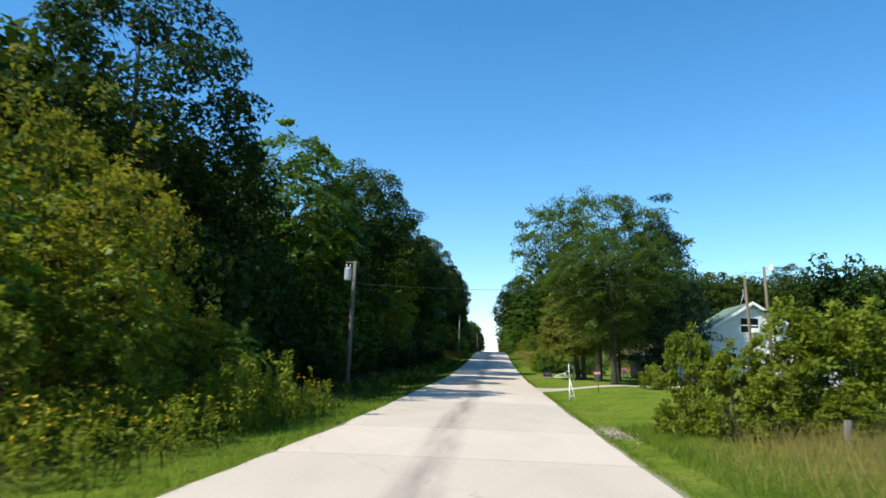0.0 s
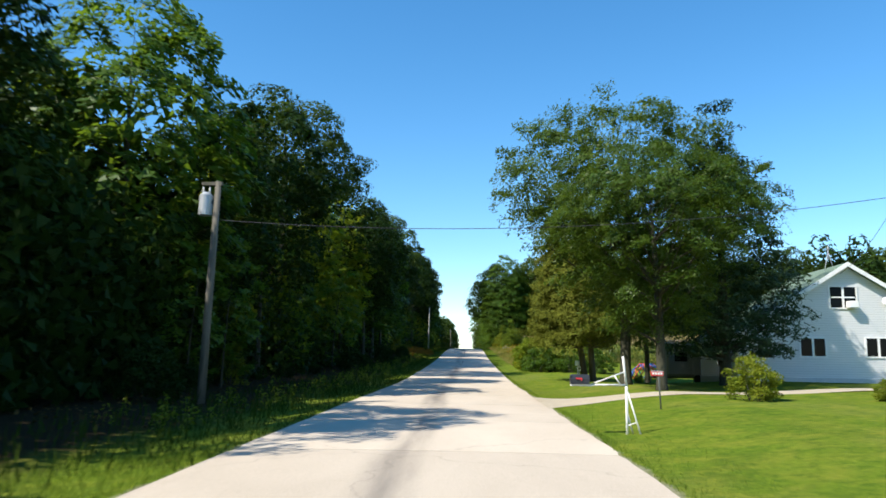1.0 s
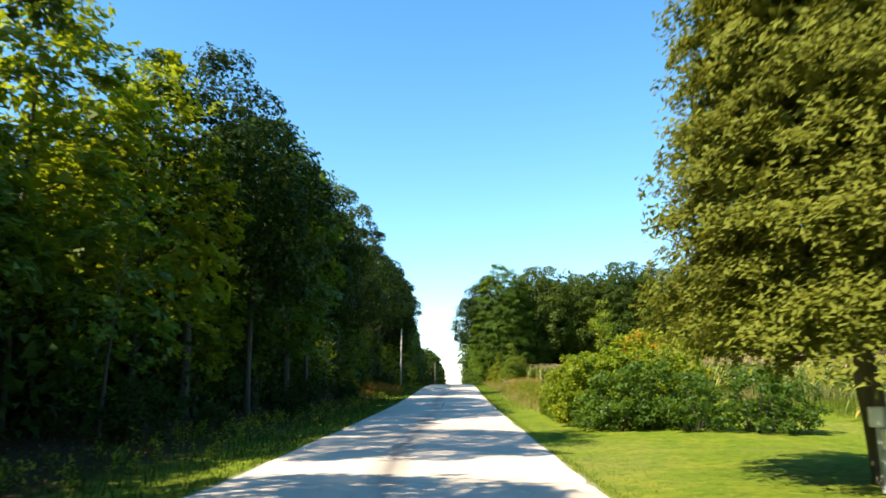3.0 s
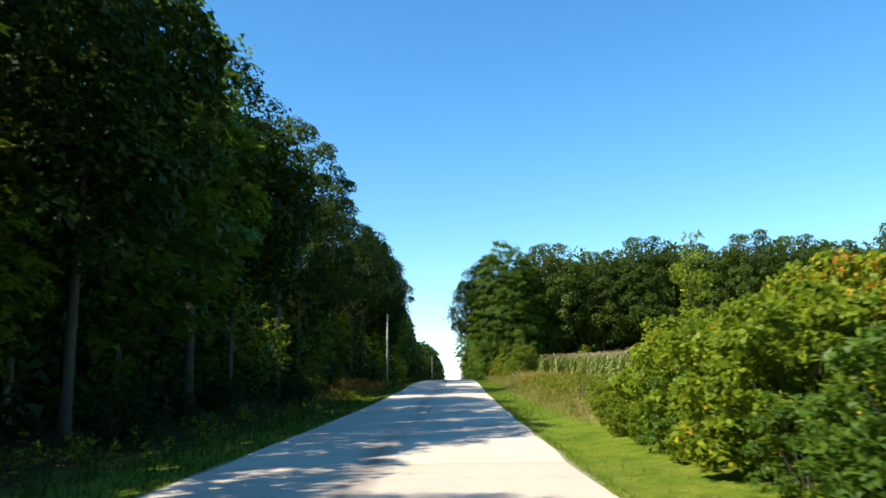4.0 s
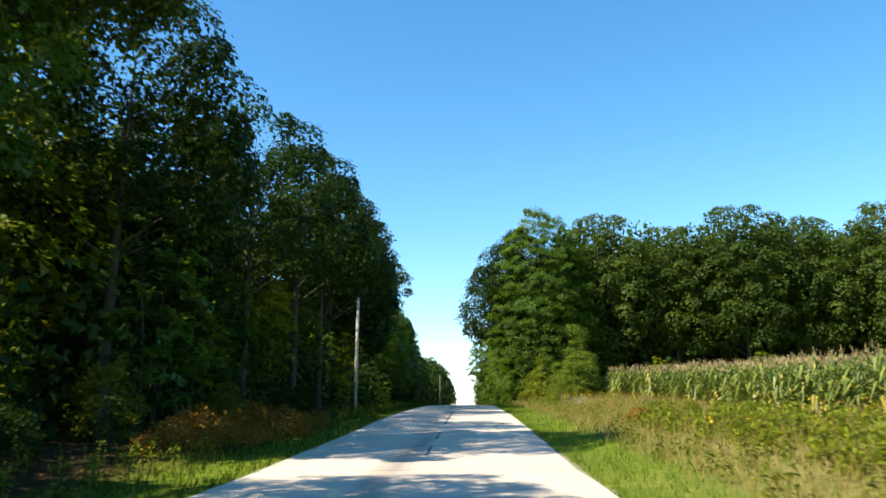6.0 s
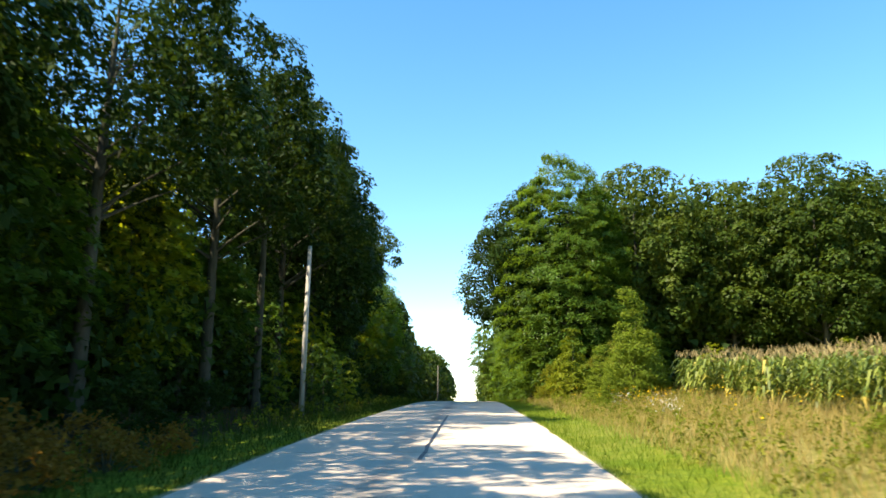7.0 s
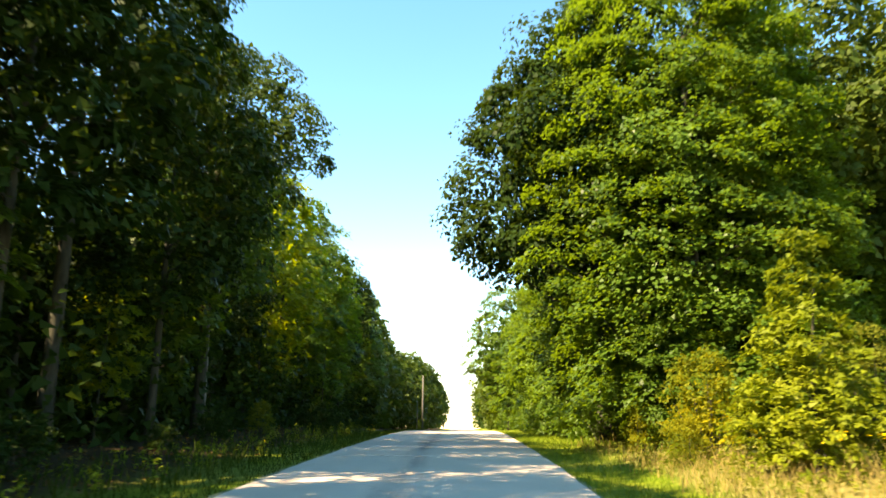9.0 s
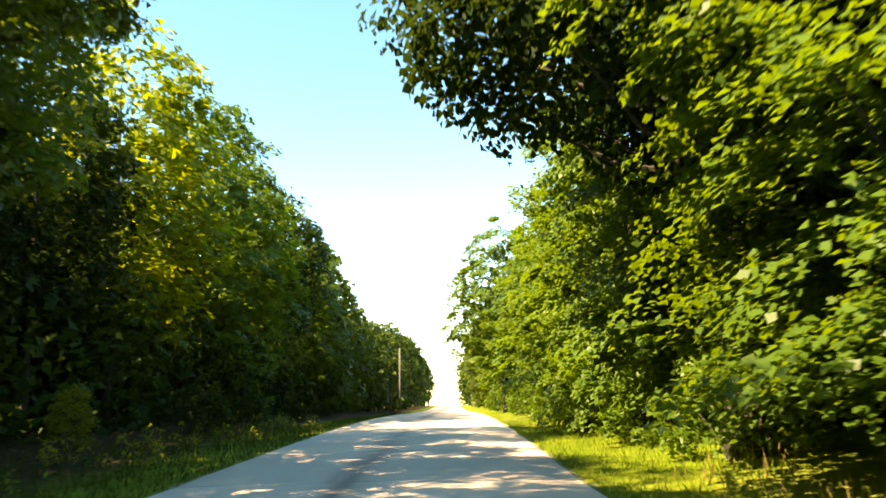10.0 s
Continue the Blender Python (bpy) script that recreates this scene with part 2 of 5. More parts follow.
def concrete_material():
    """Old concrete: pale aggregate, a darker oily band down the middle, tyre tracks, hairline cracks."""
    m, n, l, b = material("road_concrete", 0.85, 0.25)
    p = position(n, l)
    o = n.new("ShaderNodeObjectInfo")
    fine = noise_tex(n, l, 38.0, 6.0, p, 0.7)
    broad = noise_tex(n, l, 0.55, 5.0, position(n, l, (1, 0.35, 1)), 0.6, 0.5)
    col = ramp(n, l, broad, [(0.3, (0.47, 0.395, 0.305)), (0.7, (0.585, 0.50, 0.395))])
    col = mix(n, l, 0.35, col, ramp(n, l, fine, [(0.35, (0.32, 0.275, 0.215)), (0.65, (0.66, 0.57, 0.46))]))
    tone = calc(n, l, "MULTIPLY_ADD", o.outputs["Random"], 0.16, 0.88)
    col = mix(n, l, 1.0, col, ramp(n, l, tone, [(0.0, (0, 0, 0)), (1.0, (1, 1, 1))]), "MULTIPLY")
    sep = n.new("ShaderNodeSeparateXYZ")
    l.new(p, sep.inputs["Vector"])
    wob = calc(n, l, "MULTIPLY", calc(n, l, "SUBTRACT", noise_tex(n, l, 0.09, 2.0, p), 0.5), 0.9)
    d = calc(n, l, "ABSOLUTE", calc(n, l, "ADD", calc(n, l, "ADD", sep.outputs["X"], 0.42), wob))
    oil = ramp(n, l, d, [(0.0, (0.8, 0.8, 0.8)), (0.25, (0.45, 0.45, 0.45)), (0.55, (0, 0, 0))], "EASE")
    oil = mix(n, l, 1.0, oil, ramp(n, l, noise_tex(n, l, 0.6, 4.0, position(n, l, (2, 0.25, 1))), [(0.35, (0.15, 0.15, 0.15)), (0.65, (1, 1, 1))]), "MULTIPLY")
    col = mix(n, l, oil, col, (0.13, 0.115, 0.10))
    v = n.new("ShaderNodeTexVoronoi")
    v.feature = "DISTANCE_TO_EDGE"
    v.inputs["Scale"].default_value = 0.11
    dv = n.new("ShaderNodeVectorMath")
    dv.operation = "ADD"
    nz = n.new("ShaderNodeTexNoise")
    nz.inputs["Scale"].default_value = 1.3
    l.new(p, nz.inputs["Vector"])
    l.new(p, dv.inputs[0])
    l.new(nz.outputs["Color"], dv.inputs[1])
    l.new(dv.outputs[0], v.inputs["Vector"])
    crack = ramp(n, l, v.outputs["Distance"], [(0.0, (0.25, 0.25, 0.25)), (0.0016, (0, 0, 0))])
    col = mix(n, l, crack, col, (0.10, 0.09, 0.08))
    l.new(col, b.inputs["Base Color"])
    bump(n, l, b, fine, 0.35, 0.006)
    return m


def ground_material():
    """One sheet: leaf litter under the woods to the west, mown grass at the verges and lawn, rough grass and soil elsewhere."""
    m, n, l, b = material("ground_cover", 0.95, 0.03)
    p = position(n, l)
    sep = n.new("ShaderNodeSeparateXYZ")
    l.new(p, sep.inputs["Vector"])
    fine = noise_tex(n, l, 16.0, 6.0, p, 0.7)
    mid = noise_tex(n, l, 1.1, 5.0, p, 0.6, 0.4)
    broad = noise_tex(n, l, 0.12, 4.0, p, 0.6)
    grass = ramp(n, l, fine, [(0.25, (0.045, 0.085, 0.008)), (0.55, (0.115, 0.17, 0.013)), (0.8, (0.19, 0.22, 0.03))])
    grass = mix(n, l, ramp(n, l, mid, [(0.42, (0, 0, 0)), (0.70, (0.7, 0.7, 0.7))]), grass, (0.20, 0.205, 0.025))
    grass = mix(n, l, ramp(n, l, noise_tex(n, l, 0.5, 5.0, p, 0.65, 0.8), [(0.3, (0.55, 0.55, 0.55)), (0.5, (0, 0, 0))]), grass, (0.045, 0.085, 0.010))
    grass = mix(n, l, ramp(n, l, broad, [(0.5, (0, 0, 0)), (0.72, (0.45, 0.45, 0.45))]), grass, (0.23, 0.20, 0.07))
    tuft = noise_tex(n, l, 4.5, 5.0, p, 0.7, 0.5)
    grass = mix(n, l, ramp(n, l, tuft, [(0.36, (0.7, 0.7, 0.7)), (0.5, (0, 0, 0))]), grass, (0.05, 0.095, 0.010))
    grass = mix(n, l, ramp(n, l, tuft, [(0.56, (0, 0, 0)), (0.72, (0.6, 0.6, 0.6))]), grass, (0.23, 0.27, 0.03))
    # Leaf litter, its browns lowered further to hold the wood's shade.
    litter = ramp(n, l, fine, [(0.3, (0.016, 0.012, 0.007)), (0.6, (0.05, 0.034, 0.017)), (0.85, (0.12, 0.08, 0.04))])
    wob = calc(n, l, "MULTIPLY", calc(n, l, "SUBTRACT", mid, 0.5), 2.4)
    west = calc(n, l, "ADD", sep.outputs["X"], wob)
    col = mix(n, l, ramp(n, l, calc(n, l, "MULTIPLY_ADD", west, 0.1, 1.0), [(0.35, (1, 1, 1)), (0.5, (0, 0, 0))]), grass, litter)
    side = ramp(n, l, calc(n, l, "MULTIPLY_ADD", wob, 0.03, calc(n, l, "MULTIPLY", sep.outputs["X"], 0.1)), [(0.49, (0, 0, 0)), (0.56, (1, 1, 1))])
    margin = mix(n, l, 1.0, side, ramp(n, l, calc(n, l, "MULTIPLY", sep.outputs["Y"], 0.005), [(0.43, (0, 0, 0)), (0.46, (1, 1, 1)), (0.86, (1, 1, 1)), (0.9, (0, 0, 0))]), "MULTIPLY")
    soil = ramp(n, l, tuft, [(0.3, (0.095, 0.115, 0.022)), (0.55, (0.21, 0.185, 0.06)), (0.75, (0.31, 0.25, 0.10))])
    col = mix(n, l, margin, col, soil)
    shoulder = calc(n, l, "ABSOLUTE", calc(n, l, "ADD", sep.outputs["X"], calc(n, l, "MULTIPLY", wob, 0.16)))
    grit = ramp(n, l, fine, [(0.3, (0.20, 0.17, 0.12)), (0.7, (0.40, 0.36, 0.29))])
    col = mix(n, l, ramp(n, l, calc(n, l, "MULTIPLY", shoulder, 0.1), [(0.326, (0.6, 0.6, 0.6)), (0.336, (0, 0, 0))]), col, grit)
    l.new(col, b.inputs["Base Color"])
    bump(n, l, b, fine, 0.8, 0.05)
    return m


def gravel_material():
    m, n, l, b = material("pale_gravel", 0.95, 0.15)
    p = position(n, l)
    v = n.new("ShaderNodeTexVoronoi")
    v.inputs["Scale"].default_value = 26.0
    l.new(p, v.inputs["Vector"])
    col = ramp(n, l, v.outputs["Distance"], [(0.0, (0.60, 0.52, 0.42)), (0.7, (0.40, 0.335, 0.255))])
    col = mix(n, l, calc(n, l, "MULTIPLY", noise_tex(n, l, 0.9, 4.0, p), 0.5), col, (0.24, 0.22, 0.13))
    l.new(col, b.inputs["Base Color"])
    bump(n, l, b, v.outputs["Distance"], 0.7, 0.02)
    return m


def glass_material():
    m, n, l, b = material("window_glass", 0.06, 0.08)
    b.inputs["Base Color"].default_value = (0.004, 0.005, 0.006, 1)
    return m


SIDING, ROOF, CONCRETE, GROUND, GRAVEL, GLASS = siding_material(), roof_material(), concrete_material(), ground_material(), gravel_material(), glass_material()
WHITE = plain("white_paint", (0.78, 0.78, 0.77), 0.5, 0.35, vary=0.08)
WORN_WHITE = plain("worn_white_paint", (0.74, 0.73, 0.70), 0.55, 0.35, vary=0.3, scale=9, dirt=(0.30, 0.16, 0.09))
GREY_METAL = plain("grey_metal", (0.42, 0.45, 0.48), 0.45, 0.5, metal=0.3, vary=0.15)
BLACK_PLASTIC = plain("black_plastic", (0.028, 0.030, 0.036), 0.45, 0.4, vary=0.3)
RED = plain("red_paint", (0.55, 0.035, 0.04), 0.45, 0.4, vary=0.2)
ORANGE = plain("orange_paint", (0.70, 0.12, 0.05), 0.4, 0.4, vary=0.15)
BLUE = plain("blue_paint", (0.03, 0.13, 0.50), 0.4, 0.4, vary=0.15)
DARK_METAL = plain("dark_metal", (0.07, 0.08, 0.07), 0.6, 0.4, vary=0.3)
TAR = plain("tar", (0.022, 0.021, 0.020), 0.55, 0.4, vary=0.3, scale=12, relief=0.5)
BRICKS = plain("old_brick", (0.34, 0.19, 0.14), 0.9, 0.15, vary=0.35, scale=14)
# A pale skin set dark, with the tree shade in its colour.
CAMPER = plain("shaded_camper_skin", (0.20, 0.215, 0.19), 0.5, 0.4, vary=0.12, scale=2.0)
TAN = plain("tan_trim", (0.42, 0.33, 0.22), 0.6, 0.3, vary=0.2)
RUBBER = plain("rubber", (0.03, 0.03, 0.03), 0.85, 0.2, vary=0.3)
WIRE = plain("wire", (0.035, 0.035, 0.04), 0.5, 0.4, vary=0.2)


# ---- the lie of the land ----
STEP = 20.0
LEVELS = [0.19, 0.0, 0.14, 0.51, 0.85, 1.50, 2.25, 3.17, 4.23, 5.06, 5.74, 6.17, 6.28, 6.22, 6.14, 6.10, 6.14, 6.24, 6.38, 6.52, 6.62, 6.68, 6.70, 6.60, 6.35, 6.0]
HALF = 3.244


def road_z(y):
    u = min(max((y + STEP) / STEP, 0.0), len(LEVELS) - 1.001)
    i = int(u)
    s = u - i
    a, b = LEVELS[i], LEVELS[i + 1]
    ma = (b - LEVELS[max(i - 1, 0)]) / (2 if i else 1)
    mb = (LEVELS[min(i + 2, len(LEVELS) - 1)] - a) / (2 if i + 2 < len(LEVELS) else 1)
    return (2 * s**3 - 3 * s * s + 1) * a + (s**3 - 2 * s * s + s) * ma + (3 * s * s - 2 * s**3) * b + (s**3 - s * s) * mb


def smooth(a, b, v):
    t = min(max((v - a) / (b - a), 0.0), 1.0)
    return t * t * (3 - 2 * t)


def ground_z(x, y):
    z = road_z(y)
    if x > 0:
        yard = 0.38 * smooth(3.6, 8.0, x) + 0.2 * smooth(10, 15, x)
        field = 0.25 * smooth(3.8, 7, x) + 0.36 * smooth(6, 11, x) + 0.9 * smooth(11, 50, x)
        yard -= smooth(52, 60, y) * (0.27 * smooth(4.5, 7.5, x) + 0.25 * smooth(9, 12.5, x)) * (1 - smooth(72, 90, y))
        k = smooth(64, 92, y)
        z += yard * (1 - k) + field * k - 0.24 * smooth(112, 130, y) * smooth(152, 139, y) * smooth(7.5, 11, x)
    else:
        z += -0.10 * smooth(3.4, 4.6, -x) + 0.30 * smooth(5, 10, -x) + 0.5 * smooth(10, 30, -x)
    far = smooth(HALF + 0.6, HALF + 2.5, abs(x))
    z += far * (0.03 if 0 < x and y < 64 else 0.07) * noise.noise((x * 0.35, y * 0.35, 0.0)) + smooth(6, 30, abs(x)) * 0.25 * noise.noise((x * 0.06, y * 0.06, 4.0))
    return z - 0.10 * smooth(HALF - 0.05, HALF - 0.45, abs(x)) - 0.012


# ---- mesh helpers ----
def part(name, bm, mat, parent=None, label=""):
    me = bpy.data.meshes.new(name)
    if isinstance(bm, tuple):
        verts, faces = bm
        me.from_pydata(verts, [], faces)
    else:
        bm.to_mesh(me)
        bm.free()
    me.materials.append(mat)
    ob = new(name, me)
    ob.parent = parent
    if label:
        tagged(ob, label)
    return ob


def thing(name, x, y, label, category, group="", z=None, turn=0.0, kind=""):
    e = new(name)
    e.empty_display_size = 0.2
    e.matrix_basis = pose(x, y, ground_z(x, y) if z is None else z, 0, 0, turn)
    return tagged(e, label, category, group, kind)


def box(bm, x0, y0, z0, x1, y1, z1, bevel=0.0):
    r = bmesh.ops.create_cube(bm, size=1.0)
    for v in r["verts"]:
        v.co = Vector((x0 + (v.co.x + 0.5) * (x1 - x0), y0 + (v.co.y + 0.5) * (y1 - y0), z0 + (v.co.z + 0.5) * (z1 - z0)))
    if bevel:
        es = list({e for v in r["verts"] for e in v.link_edges})
        bmesh.ops.bevel(bm, geom=es, offset=bevel, segments=1, affect="EDGES")
    return bm


def boxed(*a, bevel=0.0):
    return box(bmesh.new(), *a, bevel=bevel)


def tube(bm, points, radii, sides=8, caps=True):
    """A tapered tube along points."""
    rings = []
    pts = [Vector(p) for p in points]
    for i, p in enumerate(pts):
        d = (pts[min(i + 1, len(pts) - 1)] - pts[max(i - 1, 0)]).normalized()
        a = d.cross(Vector((0.31, 0.95, 0.05))).normalized()
        if a.length < 0.1:
            a = d.cross(Vector((1, 0, 0))).normalized()
        b = d.cross(a)
        rings.append([bm.verts.new(p + (a * math.cos(2 * math.pi * k / sides) + b * math.sin(2 * math.pi * k / sides)) * radii[i]) for k in range(sides)])
    for r0, r1 in zip(rings, rings[1:]):
        for k in range(sides):
            f = bm.faces.new((r0[k], r0[(k + 1) % sides], r1[(k + 1) % sides], r1[k]))
            f.smooth = sides > 5
    if caps:
        bm.faces.new(rings[0][::-1])
        bm.faces.new(rings[-1])
    return bm


def tubed(points, radii, sides=8):
    return tube(bmesh.new(), points, radii, sides)


def quads_mesh(name, corners, mats):
    """One mesh out of an array of pieces with three or four corners each (n, 3 or 4, 3)."""
    n, k = corners.shape[:2]
    me = bpy.data.meshes.new(name)
    me.vertices.add(n * k)
    me.vertices.foreach_set("co", np.ascontiguousarray(corners, dtype=np.float32).ravel())
    me.loops.add(n * k)
    me.loops.foreach_set("vertex_index", np.arange(n * k, dtype=np.int32))
    me.polygons.add(n)
    me.polygons.foreach_set("loop_start", np.arange(0, n * k, k, dtype=np.int32))
    me.update()
    me.validate()
    for m in mats if isinstance(mats, (list, tuple)) else [mats]:
        me.materials.append(m)
    return me


def unit(v):
    return v / np.maximum(np.linalg.norm(v, axis=-1, keepdims=True), 1e-6)


def leaves(rng, points, up, size, slim=0.55, fold=0.25, spread=0.9, corners=4):
    """Pointed leaves at the points, folded where they have four corners: (n, 3 or 4, 3). up: the direction that each leaf faces on the whole."""
    n = len(points)
    nrm = unit(up + rng.normal(0, spread, (n, 3)))
    ax = unit(np.cross(nrm, rng.normal(0, 1, (n, 3))))
    side = np.cross(nrm, ax)
    s = (size * rng.uniform(0.6, 1.35, n))[:, None]
    w = s * slim * rng.uniform(0.75, 1.25, n)[:, None]
    tip = points + ax * s * 0.5 - nrm * s * fold * rng.uniform(0, 1, n)[:, None]
    base = points - ax * s * 0.5
    mid = points + nrm * s * fold * 0.4 + ax * s * 0.08
    if corners == 3:
        return np.stack([base + side * w * 0.5, tip + side * w * rng.uniform(-0.4, 0.4, n)[:, None], base - side * w * 0.5], 1)
    return np.stack([base, mid + side * w * 0.5, tip, mid - side * w * 0.5], 1)


def spaced(rng, profile, h0, h1, radius, count, gap, reach, hollow):
    """Places in a crown of revolution, mostly near its skin, kept apart from one another: (centre, bearing, share of the height)."""
    found, tries = [], 0
    while len(found) < count and tries < count * 40:
        tries += 1
        u = rng.uniform(0, 1)
        r = max(0.25, profile(u) * radius - reach)
        if r < rng.uniform(0, radius - reach):
            continue
        a = rng.uniform(0, 2 * math.pi)
        q = 1.0 - (1.0 - hollow) * rng.uniform(0, 1) ** 2.2
        q *= 1 + 0.2 * noise.noise((math.cos(a) * 1.6, math.sin(a) * 1.6, u * 4 + radius))
        c = np.array([math.cos(a) * q * r, math.sin(a) * q * r, h0 + u * (h1 - h0)])
        near = gap * rng.uniform(0.75, 1.15)
        if any((c[0] - d[0]) ** 2 + (c[1] - d[1]) ** 2 + 1.35 * (c[2] - d[2]) ** 2 < near * near for d, _, _ in found):
            if tries < count * 30:
                continue
        found.append((c, a, u))
    return found


def clump_points(rng, profile, h0, h1, radius, clumps, per, clump_r, flat=0.55, hollow=0.55):
    """Points on the outer and upper skins of spaced round clumps that make up a crown, and the way they face."""
    pts, ups, cores = [], [], []
    for c, a, u in spaced(rng, profile, h0, h1, radius, clumps, clump_r * 1.35, clump_r * 0.6, hollow):
        out = np.array([math.cos(a), math.sin(a), 0.0])
        n = max(6, int(per * rng.uniform(0.6, 1.45)))
        d = unit(rng.normal(0, 1, (n, 3)) + np.array([0, 0, 0.55]) + out * 0.45)
        cr = clump_r * rng.uniform(0.65, 1.3)
        lobes = 1 + 0.28 * np.sin(4 * np.arctan2(d[:, 1], d[:, 0]) + rng.uniform(0, 6)) * (1 - np.abs(d[:, 2]))
        p = c + d * (cr * lobes * rng.uniform(0.35, 1.0, n) ** 0.4)[:, None] * np.array([rng.uniform(0.9, 1.3), rng.uniform(0.9, 1.3), flat * rng.uniform(0.85, 1.3)])
        pts.append(p)
        ups.append(d * 0.85 + np.array([0, 0, 0.5]))
        cores.append(c)
    return np.concatenate(pts), np.concatenate(ups), cores


def bough_points(rng, profile, h0, h1, radius, boughs, per, bough_r, hollow=0.45):
    """Points on spaced leafy boughs, each a fan of sprays that reaches outwards and droops at its rim, and the way they face."""
    pts, ups, cores = [], [], []
    for c, a, u in spaced(rng, profile, h0, h1, radius, boughs, bough_r * 0.95, bough_r * 0.65, hollow):
        n = max(8, int(per * rng.uniform(0.55, 1.5)))
        cr = bough_r * rng.uniform(0.6, 1.35)
        fans = rng.uniform(-1.5, 1.5, rng.integers(4, 7))
        phi = fans[rng.integers(0, len(fans), n)] + rng.normal(0, 0.10, n)
        rho = cr * rng.uniform(0.05, 1, n) ** 0.62
        o, s = np.array([math.cos(a), math.sin(a), 0]), np.array([-math.sin(a), math.cos(a), 0])
        po = rho * np.cos(phi) * 1.15 - 0.35 * cr
        ps = rho * np.sin(phi) + rng.normal(0, 0.11 * cr, n)
        tilt, lift, roll = rng.uniform(0.2, 0.9), rng.uniform(-0.45, 0.5), rng.uniform(-0.4, 0.4)
        z = lift * po + roll * ps - tilt * rho**2 / cr * 0.62 + rng.normal(0, 0.1 * cr, n)
        pts.append(c + po[:, None] * o + ps[:, None] * s + z[:, None] * np.array([0, 0, 1.0]))
        ups.append(np.array([0, 0, 0.95]) + o * (0.12 - 0.5 * lift + tilt * 0.95 * rho / cr)[:, None] - s * roll * 0.6)
        cores.append(c)
    return np.concatenate(pts), np.concatenate(ups), cores


def heart_points(rng, profile, h0, h1, radius, count):
    """Points all through the inside of a crown."""
    u = 0.66 * rng.uniform(0, 1, count) ** 0.8
    r = np.array([profile(v) for v in u]) * radius * 0.68 * np.sqrt(rng.uniform(0, 1, count))
    a = rng.uniform(0, 2 * np.pi, count)
    return np.stack([np.cos(a) * r, np.sin(a) * r, h0 + u * (h1 - h0)], 1)


def round_profile(u):
    return max(0.0, math.sin(math.pi * min(1, 0.12 + u * 0.88)) ** 0.55) * (1.0 - 0.18 * u)


def tall_profile(u):
    return (0.62 + 0.38 * math.sin(math.pi * u * 0.9)) * (1 - u**4) ** 0.5


def vase_profile(u):
    return (0.34 + 0.66 * min(1.0, u / 0.6) ** 1.3) * math.sqrt(max(0.0, 1 - max(0.0, (u - 0.5) / 0.5) ** 2.4))


def maple_profile(u):
    return (1 - u**4.2) ** 0.6 * (0.82 + 0.18 * min(1, u * 3.5)) * (1 - 0.2 * u)


def low_profile(u):
    return (0.72 + 0.28 * min(1, u * 4)) * (1 - u**1.9) ** 0.6


def cedar_profile(u):
    return (1 - u) ** 0.64 * (0.86 + 0.14 * min(1, u * 6))


def cone_profile(u):
    return (1 - u) ** 0.75 * (0.75 + 0.25 * min(1, u * 6))


def egg_profile(u):
    return (1 - u) ** 0.5 * (0.6 + 0.4 * min(1, u * 3.5))


def trunk_mesh(rng, h0, h1, r, cores, limbs, lean=0.0, sides=8):
    bm = bmesh.new()
    top = h0 + (h1 - h0) * 0.72
    bend = rng.uniform(-0.3, 0.3, (2,)) + lean
    axis = [(bend[0] * t * t, bend[1] * t * t, -0.25 + (top + 0.25) * t) for t in (0, 0.04, 0.12, 0.35, 0.6, 0.8, 1.0)]
    rad = [r * k for k in (1.55, 1.2, 1.0, 0.85, 0.62, 0.4, 0.12)]
    tube(bm, axis, rad, sides)
    for c in (cores[i] for i in rng.choice(len(cores), min(limbs, len(cores)), replace=False)):
        zc = max(h0 * 0.8, c[2] - 0.55 * math.hypot(c[0], c[1]) - 0.4)
        t = min(max((zc + 0.25) / (top + 0.25), 0.05), 0.97)
        s = Vector((bend[0] * t * t, bend[1] * t * t, -0.25 + (top + 0.25) * t))
        e = Vector(c)
        m = s.lerp(e, 0.5) + Vector((0, 0, -0.12 * (e - s).length * rng.uniform(-0.5, 1)))
        rr = r * (0.38 * (1 - t) + 0.08)
        tube(bm, [s, s.lerp(m, 0.55), m, e], [rr, rr * 0.75, rr * 0.55, rr * 0.15], 5, caps=False)
    return bm


def make_tree(name, seed, label, category, group, leaf_mat, bark, profile, h0, h1, radius, trunk_r, clumps, per, clump_r, leaf, flat=0.55, hollow=0.55, limbs=22, slim=0.55, spread=0.45, lean=0.0, pads=False, corners=3, heart=0):
    """A tree: tapered trunk with limbs to its clumps or boughs, and a crown of single leaves; heart: how many broad shaded leaves fill its inside."""
    rng = np.random.default_rng(seed)
    root = new(name)
    tagged(root, label, category, group)
    if pads:
        pts, ups, cores = bough_points(rng, profile, h0, h1, radius, clumps, per, clump_r, hollow)
    else:
        pts, ups, cores = clump_points(rng, profile, h0, h1, radius, clumps, per, clump_r, flat, hollow)
    part("trunk", trunk_mesh(rng, h0, h1, trunk_r, cores, limbs, lean), bark, root)
    q = leaves(rng, pts, ups, leaf, slim, 0.25, spread, corners)
    if heart:
        p = heart_points(rng, profile, h0 + 0.6, h1 - 0.6, radius, heart)
        q = np.concatenate([q, leaves(rng, p, rng.normal(0, 1, p.shape), 0.2 if corners == 4 else 0.46, 0.8, 0.2, 0.5, corners)])
    crown = new("crown", quads_mesh("crown", q, leaf_mat))
    crown.parent = root
    return root


def put(ob, x, y, turn=0.0, scale=1.0, sink=0.0, tall=1.0):
    ob.matrix_basis = pose(x, y, ground_z(x, y) - sink, 0, 0, turn) @ Matrix.Diagonal((scale, scale, scale * tall, 1))
    return ob


